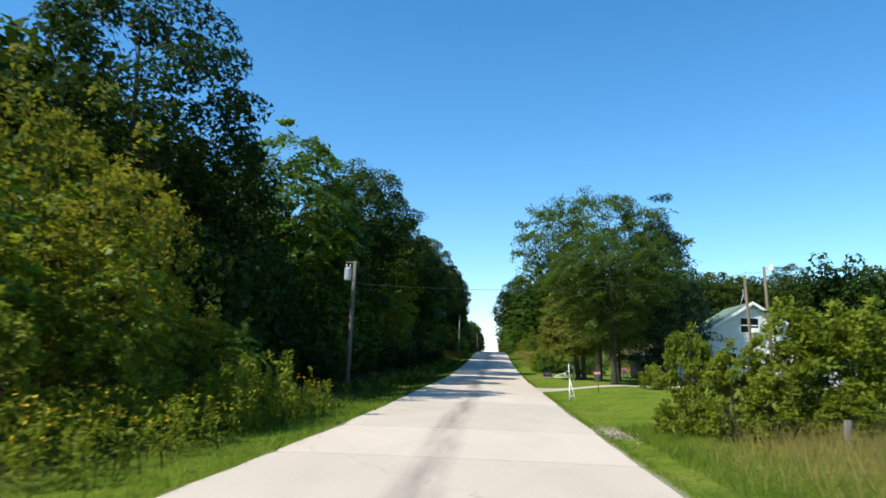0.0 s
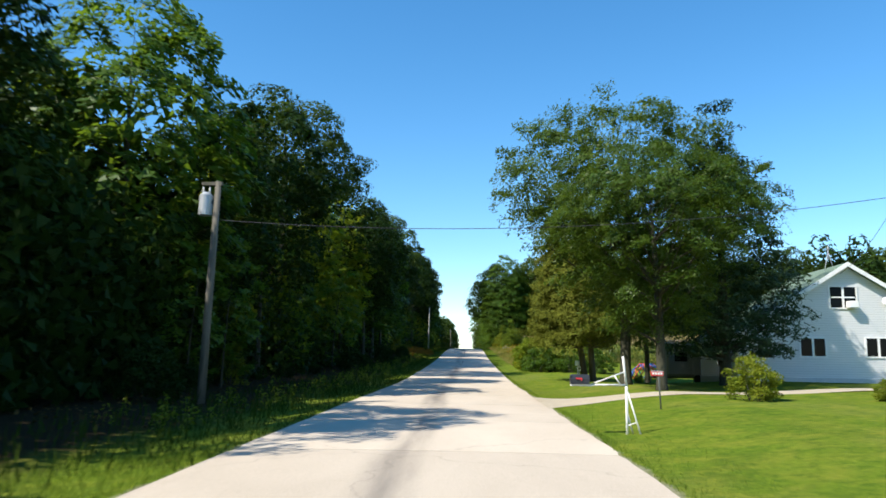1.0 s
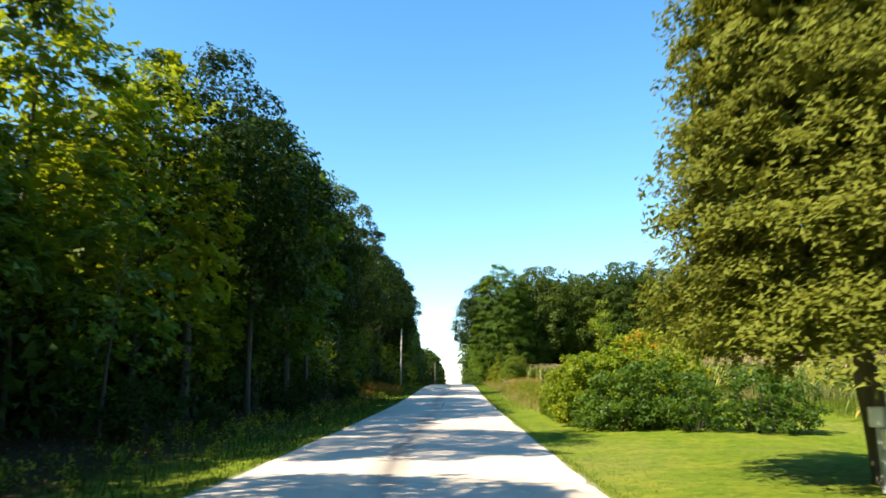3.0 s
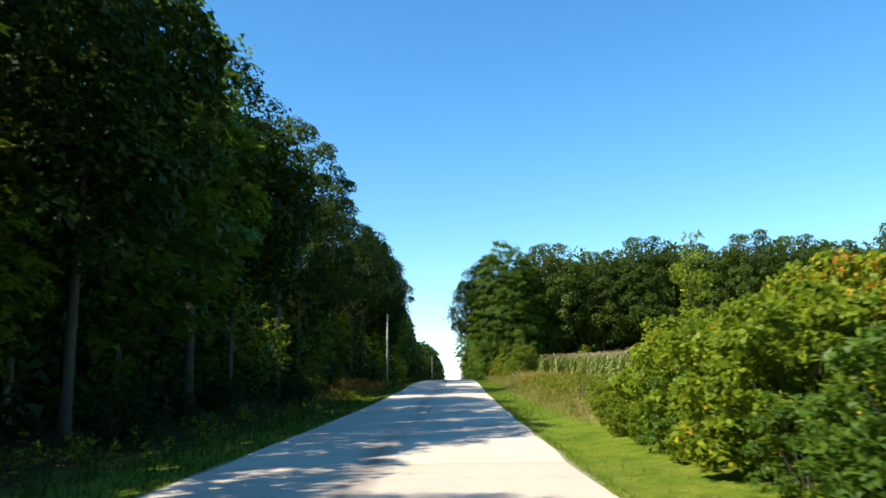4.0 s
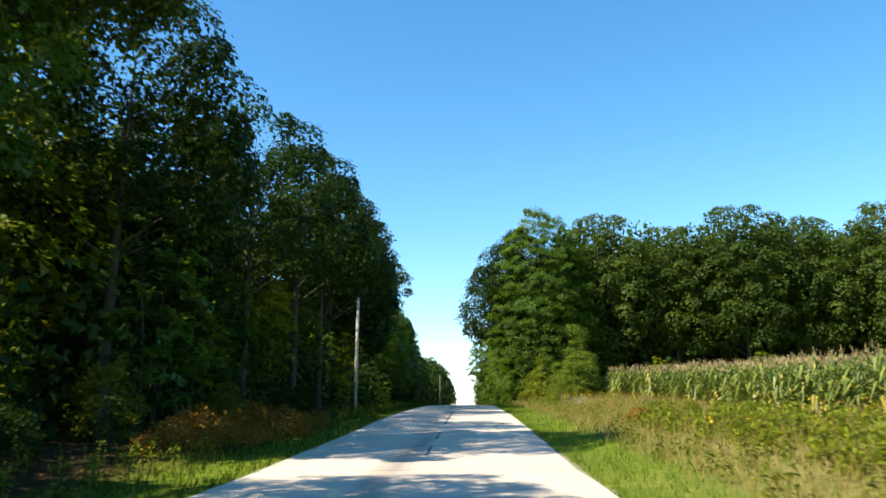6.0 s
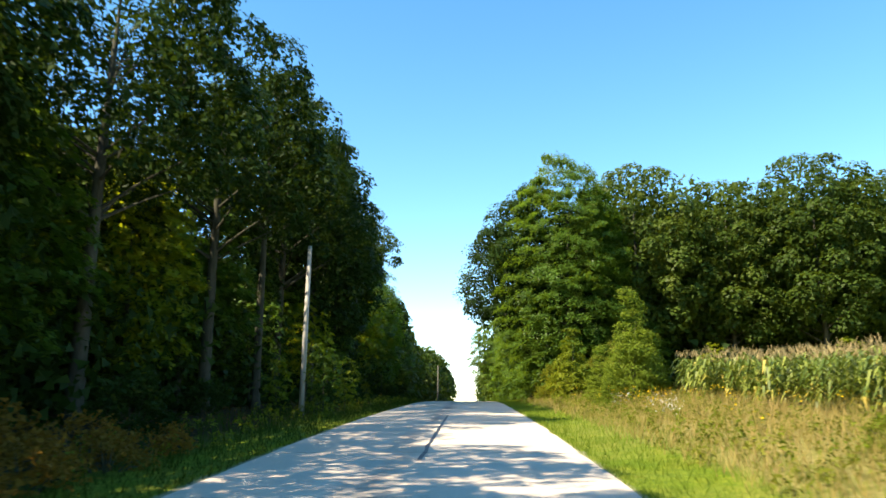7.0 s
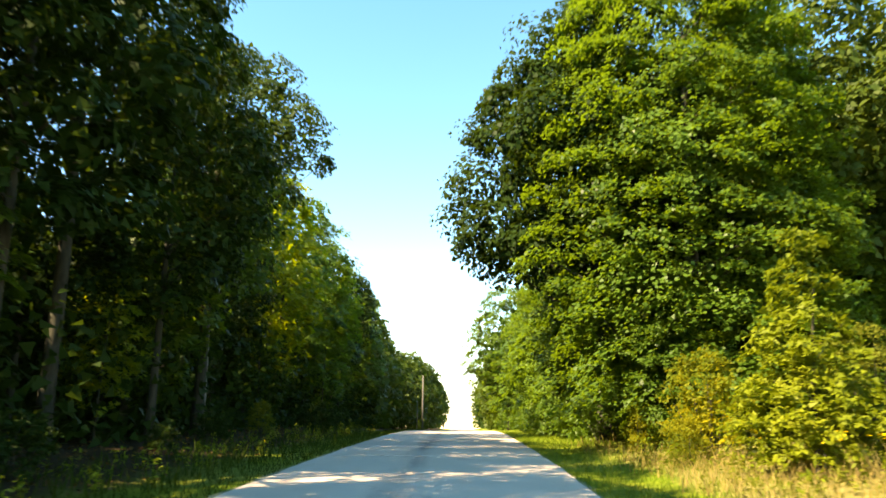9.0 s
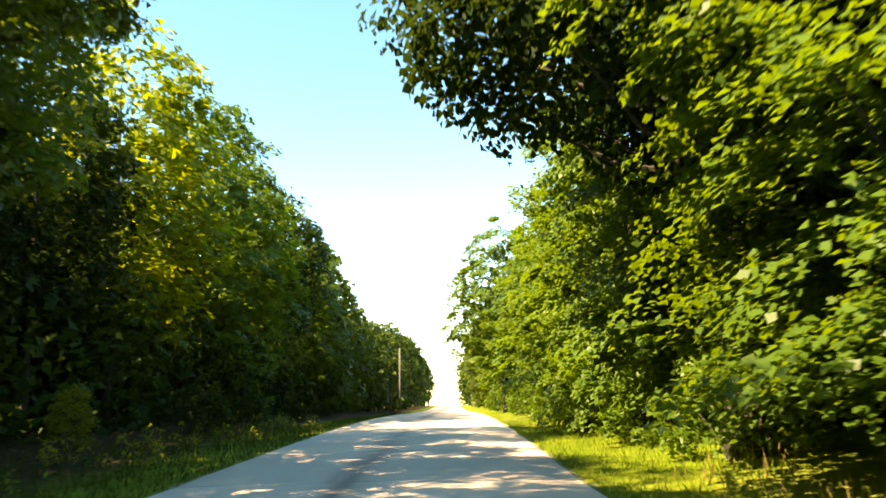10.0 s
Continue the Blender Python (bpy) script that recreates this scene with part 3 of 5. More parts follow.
def another(ob, x, y, turn, scale=1.0, tall=1.0, label=""):
    c = copy_thing(ob, pose(x, y, ground_z(x, y), 0, 0, turn))
    c.scale = (scale, scale, scale * tall)
    return tagged(c, label)


# ---- ground ----
def build_ground():
    xs = [-1800, -900, -450, -220, -120, -70, -45, -32, -24, -18, -14, -11, -9, -7.5, -6.3, -5.3, -4.6, -4.1, -3.7, -3.42, -3.27, -3.15, -2.8, 0,
          2.8, 3.15, 3.27, 3.42, 3.7, 4.1, 4.6, 5.3, 6.3, 7.3, 8.3, 9.5, 11, 13, 15, 18, 22, 27, 34, 45, 60, 80, 110, 160, 260, 500, 950, 1800]
    ys = [-900, -400, -180, -90, -55, -40] + [-30 + 1.5 * i for i in range(168)] + [224 + 4 * i for i in range(60)] + [480, 540, 640, 800, 1100, 1600, 2400, 3600]
    verts = []
    for y in ys:
        for x in xs:
            wob = 0.09 * noise.noise((3.0 * np.sign(x), y * 0.55, 1.0)) if 3.1 < abs(x) < 3.5 else 0.0
            verts.append((x + wob, y, ground_z(x, y)))
    w = len(xs)
    faces = [(j * w + i, j * w + i + 1, (j + 1) * w + i + 1, (j + 1) * w + i) for j in range(len(ys) - 1) for i in range(w - 1)]
    g = part("ground", (verts, faces), GROUND)
    for f in g.data.polygons:
        f.use_smooth = True
    tagged(g, "grassy ground with leaf litter under the woods", "ground", kind="structure")


build_ground()


def driveway():
    verts, faces = [], []
    n = 40
    for i in range(n + 1):
        t = i / n
        x = 3.15 + t * 24
        c = 41.3 + 0.5 * math.sin(t * 3)
        half = 0.9 + 2.2 * math.exp(-t * 24 / 1.3)
        for k in range(5):
            s = k / 4 * 2 - 1
            y = c + s * half + 0.12 * noise.noise((x * 0.9, s * 3, 7))
            verts.append((x, y, ground_z(x, y) + (0.035 - 0.025 * s * s)))
    for i in range(n):
        for k in range(4):
            faces.append((i * 5 + k, (i + 1) * 5 + k, (i + 1) * 5 + k + 1, i * 5 + k + 1))
    d = part("driveway", (verts, faces), GRAVEL)
    tagged(d, "pale gravel driveway across the mown lawn", "driveway", kind="structure")


driveway()


# ---- house ----
def build_house():
    x0, x1, ridge, y0, y1 = 13.6, 22.2, 18.9, 51.5, 57.4
    base = ground_z(17, 53) - 0.1
    zr, zl, z_r = road_z(51.5) + 6.15, road_z(51.5) + 2.75, road_z(51.5) + 4.15
    h = thing("house", 17.5, 54, "white-sided gabled house with a green shingle roof behind shade trees", "house", z=base)
    o = Vector((17.5, 54, base))

    def loc(p):
        return Vector(p) - o

    slope_l, slope_r = (zr - zl) / (ridge - x0), (zr - z_r) / (x1 - ridge)
    t = 0.15
    for name, ya, yb in (("wall_front", y0, y0 + t), ("wall_back", y1 - t, y1)):
        bm = bmesh.new()
        prof = [(x0, base), (x1, base), (x1, z_r), (ridge, zr), (x0, zl)]
        a = [bm.verts.new(loc((x, ya, z))) for x, z in prof]
        b = [bm.verts.new(loc((x, yb, z))) for x, z in prof]
        bm.faces.new(a)
        bm.faces.new(b[::-1])
        for i in range(5):
            bm.faces.new((a[i], b[i], b[(i + 1) % 5], a[(i + 1) % 5]))
        bmesh.ops.recalc_face_normals(bm, faces=bm.faces)
        part("wall", bm, SIDING, h)
    for xa, xb, zt in ((x0, x0 + t, zl), (x1 - t, x1, z_r)):
        part("wall", boxed(*loc((xa, y0 + t, base)), *loc((xb, y1 - t, zt - 0.02))), SIDING, h)
    for sx, zx, sl in ((x0 - 0.45, zl - 0.45 * slope_l, 1), (x1 + 0.3, z_r - 0.3 * slope_r, -1)):
        bm = bmesh.new()
        ya, yb = y0 - 0.35, y1 + 0.35
        th = 0.14
        v = [bm.verts.new(loc(p)) for p in ((sx, ya, zx), (ridge, ya, zr), (ridge, yb, zr), (sx, yb, zx), (sx, ya, zx + th), (ridge, ya, zr + th), (ridge, yb, zr + th), (sx, yb, zx + th))]
        for f in ((0, 1, 2, 3), (4, 5, 6, 7), (0, 1, 5, 4), (1, 2, 6, 5), (2, 3, 7, 6), (3, 0, 4, 7)):
            bm.faces.new([v[i] for i in f])
        bmesh.ops.recalc_face_normals(bm, faces=bm.faces)
        roof = part("roof", bm, ROOF, h, "green asphalt shingle roof")
        bm = bmesh.new()
        f = [bm.verts.new(loc(p)) for p in ((sx, ya - 0.03, zx - 0.06), (ridge, ya - 0.03, zr - 0.06), (ridge, ya - 0.03, zr + th + 0.02), (sx, ya - 0.03, zx + th + 0.02))]
        g = [bm.verts.new(p.co + Vector((0, 0.028, 0))) for p in f]
        bm.faces.new(f)
        bm.faces.new(g[::-1])
        for i in range(4):
            bm.faces.new((f[i], g[i], g[(i + 1) % 4], f[(i + 1) % 4]))
        bmesh.ops.recalc_face_normals(bm, faces=bm.faces)
        part("bargeboard", bm, WHITE, roof, "white painted bargeboard")

    def window(xa, za, xb, zb, sashes, low=0.0):
        win = part("window", boxed(*loc((xa, y0 - 0.015, za)), *loc((xb, y0 + 0.02, zb))), GLASS, h, "dark double window in a white frame")
        f = 0.07
        for p in ((xa - f, zb, xb + f, zb + f), (xa - f, za - f, xb + f, za), (xa - f, za, xa, zb), (xb, za, xb + f, zb)):
            part("frame", boxed(*loc((p[0], y0 - 0.05, p[1])), *loc((p[2], y0 + 0.01, p[3]))), WHITE, win)
        for i in range(1, sashes):
            xm = xa + (xb - xa) * i / sashes
            part("mullion", boxed(*loc((xm - 0.05, y0 - 0.045, za)), *loc((xm + 0.05, y0 + 0.01, zb))), WHITE, win)
        for i in range(sashes if low else 0):
            xc, xd = xa + (xb - xa) * i / sashes + 0.05, xa + (xb - xa) * (i + 1) / sashes - 0.05
            zm = za + (zb - za) * low
            part("sash_rail", boxed(*loc((xc, y0 - 0.035, zm - 0.03)), *loc((xd, y0 + 0.01, zm + 0.03))), WHITE, win)
        return win

    rz = road_z(51.5)
    up = window(18.12, rz + 4.12, 19.35, rz + 5.12, 2, 0.5)
    part("air_conditioner", boxed(*loc((18.85, y0 - 0.4, rz + 4.1)), *loc((19.3, y0 - 0.02, rz + 4.42)), bevel=0.02), WHITE, up, "white window air conditioner")
    window(16.6, rz + 1.78, 17.75, rz + 2.62, 2)
    window(14.55, rz + 1.68, 15.2, rz + 2.6, 1, 0.5)
    window(19.7, rz + 1.8, 20.85, rz + 2.66, 2)
    # window in the sunlit side wall
    part("window", boxed(*loc((x0 - 0.015, 53.4, rz + 1.3)), *loc((x0 + 0.02, 54.3, rz + 2.3))), GLASS, h)
    for p in ((53.33, 1.23, 53.4, 2.37), (54.3, 1.23, 54.37, 2.37), (53.4, 2.3, 54.3, 2.37), (53.4, 1.23, 54.3, 1.3)):
        part("trim", boxed(*loc((x0 - 0.04, p[0], rz + p[1])), *loc((x0 + 0.01, p[2], rz + p[3]))), TAN, h)
    # entry annexe with a low white eave and brick lower wall
    part("annexe_wall", boxed(*loc((22.25, 51.9, base)), *loc((26.5, 56.5, rz + 2.5))), SIDING, h)
    part("annexe_roof", boxed(*loc((22.0, 51.4, rz + 2.52)), *loc((27.0, 56.8, rz + 2.85)), bevel=0.03), WHITE, h, "low white-edged annexe roof")
    part("brick_skirt", boxed(*loc((20.95, 51.3, base)), *loc((22.9, 51.49, rz + 1.75))), BRICKS, h, "brick panel beside the entry")
    part("door", boxed(*loc((22.95, 51.82, base + 0.25)), *loc((23.85, 51.91, rz + 2.3))), WHITE, h, "white entry door")
    # antenna and dish
    bm = bmesh.new()
    tube(bm, [loc((ridge - 0.4, y0 + 1.2, zr - 0.2)), loc((ridge - 0.15, y0 + 1.2, zr + 0.9))], [0.02, 0.02], 6)
    tube(bm, [loc((ridge + 0.1, y0 + 1.2, zr - 0.1)), loc((ridge - 0.15, y0 + 1.2, zr + 0.9))], [0.015, 0.015], 6)
    tube(bm, [loc((ridge - 0.15, y0 + 1.2, zr + 0.5)), loc((ridge - 0.15, y0 + 1.2, zr + 1.2))], [0.02, 0.02], 6)
    part("antenna_mast", bm, GREY_METAL, h)
    bm = bmesh.new()
    bmesh.ops.create_cone(bm, cap_ends=True, segments=20, radius1=0.24, radius2=0.19, depth=0.06, matrix=Matrix.Translation(loc((20.75, y0 - 0.2, rz + 4.42))) @ pose(0, 0, 0, 78, 0, 0))
    tube(bm, [loc((20.75, y0, rz + 4.35)), loc((20.75, y0 - 0.2, rz + 4.42))], [0.02, 0.02], 6)
    part("satellite_dish", bm, WHITE, h, "small white satellite dish")
    part("foundation", boxed(*loc((x0 - 0.03, y0 - 0.03, base - 0.3)), *loc((x1 - 0.5, y1 + 0.03, base + 0.28))), GREY_METAL, h)


build_house()


def build_camper():
    c = thing("camper_trailer", 13.75, 58.95, "pale camper trailer behind the house, shade put into its colour", "trailer")
    part("body", boxed(-1.95, -1.1, 0.45, 1.95, 1.1, 2.4, bevel=0.16), CAMPER, c)
    part("roof_strip", boxed(-1.8, -1.0, 2.385, 1.8, 1.0, 2.5, bevel=0.04), TAN, c, "tan roof strip")
    part("window", boxed(-1.45, -1.125, 1.3, -0.75, -1.08, 1.8, bevel=0.01), GLASS, c)
    part("window", boxed(0.5, -1.125, 1.3, 1.4, -1.08, 1.8, bevel=0.01), GLASS, c)
    part("door", boxed(-0.45, -1.125, 0.55, 0.2, -1.085, 2.2, bevel=0.015), CAMPER, c)
    for x in (-0.1, 0.65):
        bm = bmesh.new()
        bmesh.ops.create_cone(bm, cap_ends=True, segments=18, radius1=0.3, radius2=0.3, depth=0.2, matrix=pose(x, -1.0, 0.3, 90, 0, 0))
        part("wheel", bm, RUBBER, c)
    part("chassis", boxed(-2.6, -0.7, 0.36, 1.9, 0.9, 0.46), DARK_METAL, c)


build_camper()


# ---- roadside things of the yard ----
def build_mailbox():
    m = thing("mailbox_post", 4.05, 31.0, "white pipe mailbox stand with braces and a cantilever arm", "mailbox stand", z=road_z(31) + 0.05)
    part("post", tubed([(0, 0, -0.3), (0, 0, 0.95)], [0.028, 0.028], 10), WORN_WHITE, m)
    part("upper_post", tubed([(0, 0, 0.95), (-0.06, 0, 1.58)], [0.027, 0.024], 10), WORN_WHITE, m)
    part("arm", tubed([(0, 0, 0.97), (-0.86, -0.03, 0.97)], [0.022, 0.022], 8), WORN_WHITE, m)
    part("arm_brace", tubed([(-0.03, 0, 1.25), (-0.72, -0.02, 0.99)], [0.015, 0.015], 6), WORN_WHITE, m)
    part("arm_strut", tubed([(-0.25, -0.01, 1.17), (-0.12, -0.01, 0.97)], [0.018, 0.018], 6), WORN_WHITE, m)
    part("leg_brace", tubed([(0.02, 0, 0.85), (0.3, -0.1, -0.2)], [0.018, 0.018], 6), WORN_WHITE, m)
    part("leg_brace", tubed([(0.02, 0, 0.35), (0.2, 0.22, -0.2)], [0.016, 0.016], 6), WORN_WHITE, m)
    part("cross_tie", tubed([(0.0, 0, 0.12), (0.2, -0.06, 0.2)], [0.015, 0.015], 6), WORN_WHITE, m)
    b = thing("mailbox", 3.06, 30.95, "black rounded mailbox with a red flag on a white arm", "mailbox", z=road_z(31) + 1.03)
    bm = bmesh.new()
    prof = [(-0.11, 0), (0.11, 0), (0.11, 0.13)] + [(0.11 * math.cos(a), 0.13 + 0.11 * math.sin(a)) for a in (0.5, 1.0, 1.57, 2.14, 2.64)] + [(-0.11, 0.13)]
    a = [bm.verts.new((-0.19, y, z * 0.85)) for y, z in prof]
    c = [bm.verts.new((0.19, y, z * 0.85)) for y, z in prof]
    bm.faces.new(a)
    bm.faces.new(c[::-1])
    for i in range(len(prof)):
        bm.faces.new((a[i], c[i], c[(i + 1) % len(prof)], a[(i + 1) % len(prof)]))
    bmesh.ops.recalc_face_normals(bm, faces=bm.faces)
    part("box", bm, BLACK_PLASTIC, b)
    part("flag", boxed(-0.10, -0.13, 0.10, 0.03, -0.118, 0.135), RED, b, "red signal flag")
    part("flag_arm", boxed(0.01, -0.128, 0.07, 0.03, -0.116, 0.10), RED, b)
    part("base_plate", boxed(-0.2, -0.07, -0.04, 0.26, 0.07, 0.0), WORN_WHITE, b)
    part("door_rim", boxed(-0.205, -0.115, 0.0, -0.19, 0.115, 0.18, bevel=0.006), BLACK_PLASTIC, b)


build_mailbox()


def build_sign():
    s = thing("yard_sign", 6.0, 35.9, "small red plate sign on a thin dark post in the lawn", "sign", z=ground_z(6, 35.9))
    part("post", tubed([(0, 0, -0.2), (-0.06, 0, 1.05)], [0.022, 0.02], 6), DARK_METAL, s)
    p = part("plate", boxed(-0.27, -0.03, 0.9, 0.08, -0.012, 1.04, bevel=0.006), RED, s, "red plate with a pale border")
    part("border", boxed(-0.27, -0.035, 1.028, 0.08, -0.031, 1.04), WHITE, p)
    for i in range(4):
        part("bar", boxed(-0.23 + i * 0.075, -0.036, 0.94, -0.18 + i * 0.075, -0.031, 1.0), WHITE, p)


build_sign()


def build_yard_pole(x, y, h, lean, label):
    p = thing("yard_pole", x, y, label, "pole", "yard poles")
    part("shaft", tubed([(0, 0, -0.4), (lean * 0.4, 0, h * 0.5), (lean, 0, h)], [0.088, 0.08, 0.068], 10), BROWN_POLE, p)
    return p


yp = build_yard_pole(14.35, 37.7, 6.05, -0.35, "brown wooden yard pole carrying the service wire")
part("meter_box", boxed(-0.42, -0.2, 0.75, -0.15, 0.0, 1.35, bevel=0.02), WHITE, yp, "white electric meter box")
yp2 = build_yard_pole(15.15, 37.1, 6.45, -0.32, "brown wooden pole with a white yard lamp")
part("lamp_arm", tubed([(-0.32, 0, 6.3), (-0.05, -0.2, 6.45)], [0.025, 0.02], 6), GREY_METAL, yp2)
bm = bmesh.new()
bmesh.ops.create_cone(bm, cap_ends=True, segments=14, radius1=0.16, radius2=0.08, depth=0.28, matrix=pose(0.0, -0.25, 6.4))
part("lamp_head", bm, WHITE, yp2, "white lamp head")


def build_utility_pole(x, y, h, lean, wood, label, transformer):
    p = thing("utility_pole", x, y, label, "utility pole", "utility poles")
    part("shaft", tubed([(0, 0, -0.4), (lean[0] * 0.5, lean[1] * 0.5, h * 0.5), (lean[0], lean[1], h)], [0.135, 0.115, 0.09], 12), wood, p)
    if transformer:
        bm = bmesh.new()
        bmesh.ops.create_cone(bm, cap_ends=True, segments=16, radius1=0.2, radius2=0.2, depth=0.62, matrix=pose(lean[0] - 0.36, lean[1], h - 0.75))
        bmesh.ops.create_cone(bm, cap_ends=True, segments=16, radius1=0.2, radius2=0.1, depth=0.1, matrix=pose(lean[0] - 0.36, lean[1], h - 0.39))
        can = part("transformer", bm, GREY_METAL, p, "grey transformer can")
        for dx in (-0.1, 0.1):
            part("bushing", tubed([(lean[0] - 0.36 + dx, lean[1], h - 0.36), (lean[0] - 0.36 + dx, lean[1], h - 0.16)], [0.035, 0.02], 8), WHITE, can)
        part("bracket", boxed(lean[0] - 0.2, lean[1] - 0.04, h - 0.7, lean[0], lean[1] + 0.04, h - 0.6), DARK_METAL, p)
        part("crossarm", boxed(lean[0] - 0.5, lean[1] - 0.06, h - 0.12, lean[0] + 0.12, lean[1] + 0.06, h - 0.02), wood, p)
    return p


build_utility_pole(-7.2, 36.9, 6.75, (0.1, 0.1), POLE_WOOD, "weathered utility pole with a grey transformer, darkened for the wood's shade", True)
build_utility_pole(-6.6, 150.8, 7.75, (0.08, 0.1), PALE_POLE, "sun-bleached wooden utility pole among dark trees", False)
build_utility_pole(-5.3, 262.0, 8.0, (0.0, 0.1), POLE_WOOD, "weathered utility pole far along the road", False)


def build_wire(name, a, b, sag, r, label):
    c = bpy.data.curves.new(name, "CURVE")
    c.dimensions, c.bevel_depth, c.bevel_resolution = "3D", r, 1
    s = c.splines.new("POLY")
    n = 28
    s.points.add(n)
    for i in range(n + 1):
        t = i / n
        p = Vector(a).lerp(Vector(b), t) - Vector((0, 0, sag * 4 * t * (1 - t)))
        s.points[i].co = (*p, 1)
    c.materials.append(WIRE)
    tagged(new(name, c), label, "wire")


pz = ground_z(-7.2, 36.9)
qz = ground_z(14.35, 37.7)
build_wire("service_wire", (-7.1, 37.0, pz + 5.55), (14.0, 37.7, qz + 6.1), 0.6, 0.011, "thin sagging service wire across the road")
build_wire("lamp_wire", (14.0, 37.7, qz + 6.2), (14.85, 37.1, qz + 6.2), 0.05, 0.009, "short wire between two yard poles")
build_wire("house_wire", (14.05, 37.7, qz + 6.3), (18.6, 51.4, road_z(51) + 5.75), 0.35, 0.009, "thin wire from yard pole to house gable")


def build_pedestal():
    p = thing("utility_pedestal", 7.33, 60.9, "grey post with white utility boxes beside tree trunks", "utility box")
    part("post", boxed(-0.07, -0.05, -0.2, 0.07, 0.05, 1.25, bevel=0.01), GREY_METAL, p)
    part("meter", boxed(-0.22, -0.14, 0.95, -0.02, -0.05, 1.25, bevel=0.02), WHITE, p, "white meter box")
    part("meter", boxed(-0.06, -0.16, 0.62, 0.12, -0.05, 0.92, bevel=0.02), WHITE, p, "white meter box")
    bm = bmesh.new()
    bmesh.ops.create_uvsphere(bm, u_segments=10, v_segments=6, radius=0.06, matrix=pose(0.03, -0.17, 0.78))
    part("dial", bm, GLASS, p)


build_pedestal()


def build_dome():
    """Climbing dome of painted tubes."""
    d = thing("climbing_dome", 12.97, 67.6, "red and blue tube climbing dome on the lawn", "climbing frame")
    rings = [(1.1, 0.0, 8, 0.0), (0.94, 0.66, 8, 0.39), (0.5, 1.06, 8, 0.0)]
    pts = [[(r * math.cos(2 * math.pi * k / n + a), r * math.sin(2 * math.pi * k / n + a), z) for k in range(n)] for r, z, n, a in rings]

    def rod(a, b, mat):
        part("tube", tubed([a, b], [0.032, 0.032], 6), mat, d)

    for lo, hi in ((0, 1), (1, 2)):
        for k in range(8):
            rod(pts[lo][k], pts[hi][k], ORANGE if (k + lo) % 2 else BLUE)
            j = (k + 1) % 8
            rod(pts[lo][j], pts[hi][k], BLUE if (k + lo) % 2 else ORANGE)
    for lv, mat in ((1, ORANGE), (2, RED)):
        for k in range(8):
            rod(pts[lv][k], pts[lv][(k + 1) % 8], BLUE if k % 3 == 0 else mat)
    for k in range(4):
        rod(pts[2][k], pts[2][k + 4], RED if k % 2 else BLUE)
    b = thing("wagon", 14.3, 67.9, "small red wagon beside the climbing dome", "wagon")
    part("tub", boxed(-0.5, -0.25, 0.22, 0.5, 0.25, 0.5, bevel=0.04), RED, b)
    for x in (-0.35, 0.35):
        for y in (-0.24, 0.24):
            bm = bmesh.new()
            bmesh.ops.create_cone(bm, cap_ends=True, segments=12, radius1=0.14, radius2=0.14, depth=0.06, matrix=pose(x, y, 0.14, 90, 0, 0))
            part("wheel", bm, RUBBER, b)


build_dome()


def marker_post(x, y, h, label):
    p = thing("marker_post", x, y, label, "post")
    part("post", tubed([(0, 0, -0.3), (0.02, 0, h)], [0.05, 0.045], 8), POLE_WOOD, p)
    part("cap", boxed(-0.055, -0.055, h - 0.03, 0.075, 0.055, h + 0.02, bevel=0.01), GREY_METAL, p)


marker_post(-4.0, 229, 2.9, "thin grey post at the road's edge near the crest")
marker_post(9.3, 14.6, 1.0, "short weathered fence post in dry grass")


def build_fence_post():
    p = thing("fence_post", 7.2, 11.2, "weathered grey wooden post in the tall dry grass", "post")
    part("post", tubed([(0, 0, -0.3), (0.01, 0.01, 0.2), (0.02, 0.01, 0.5), (0.02, 0.01, 0.515)], [0.075, 0.073, 0.07, 0.05], 12), POLE_WOOD, p)


build_fence_post()


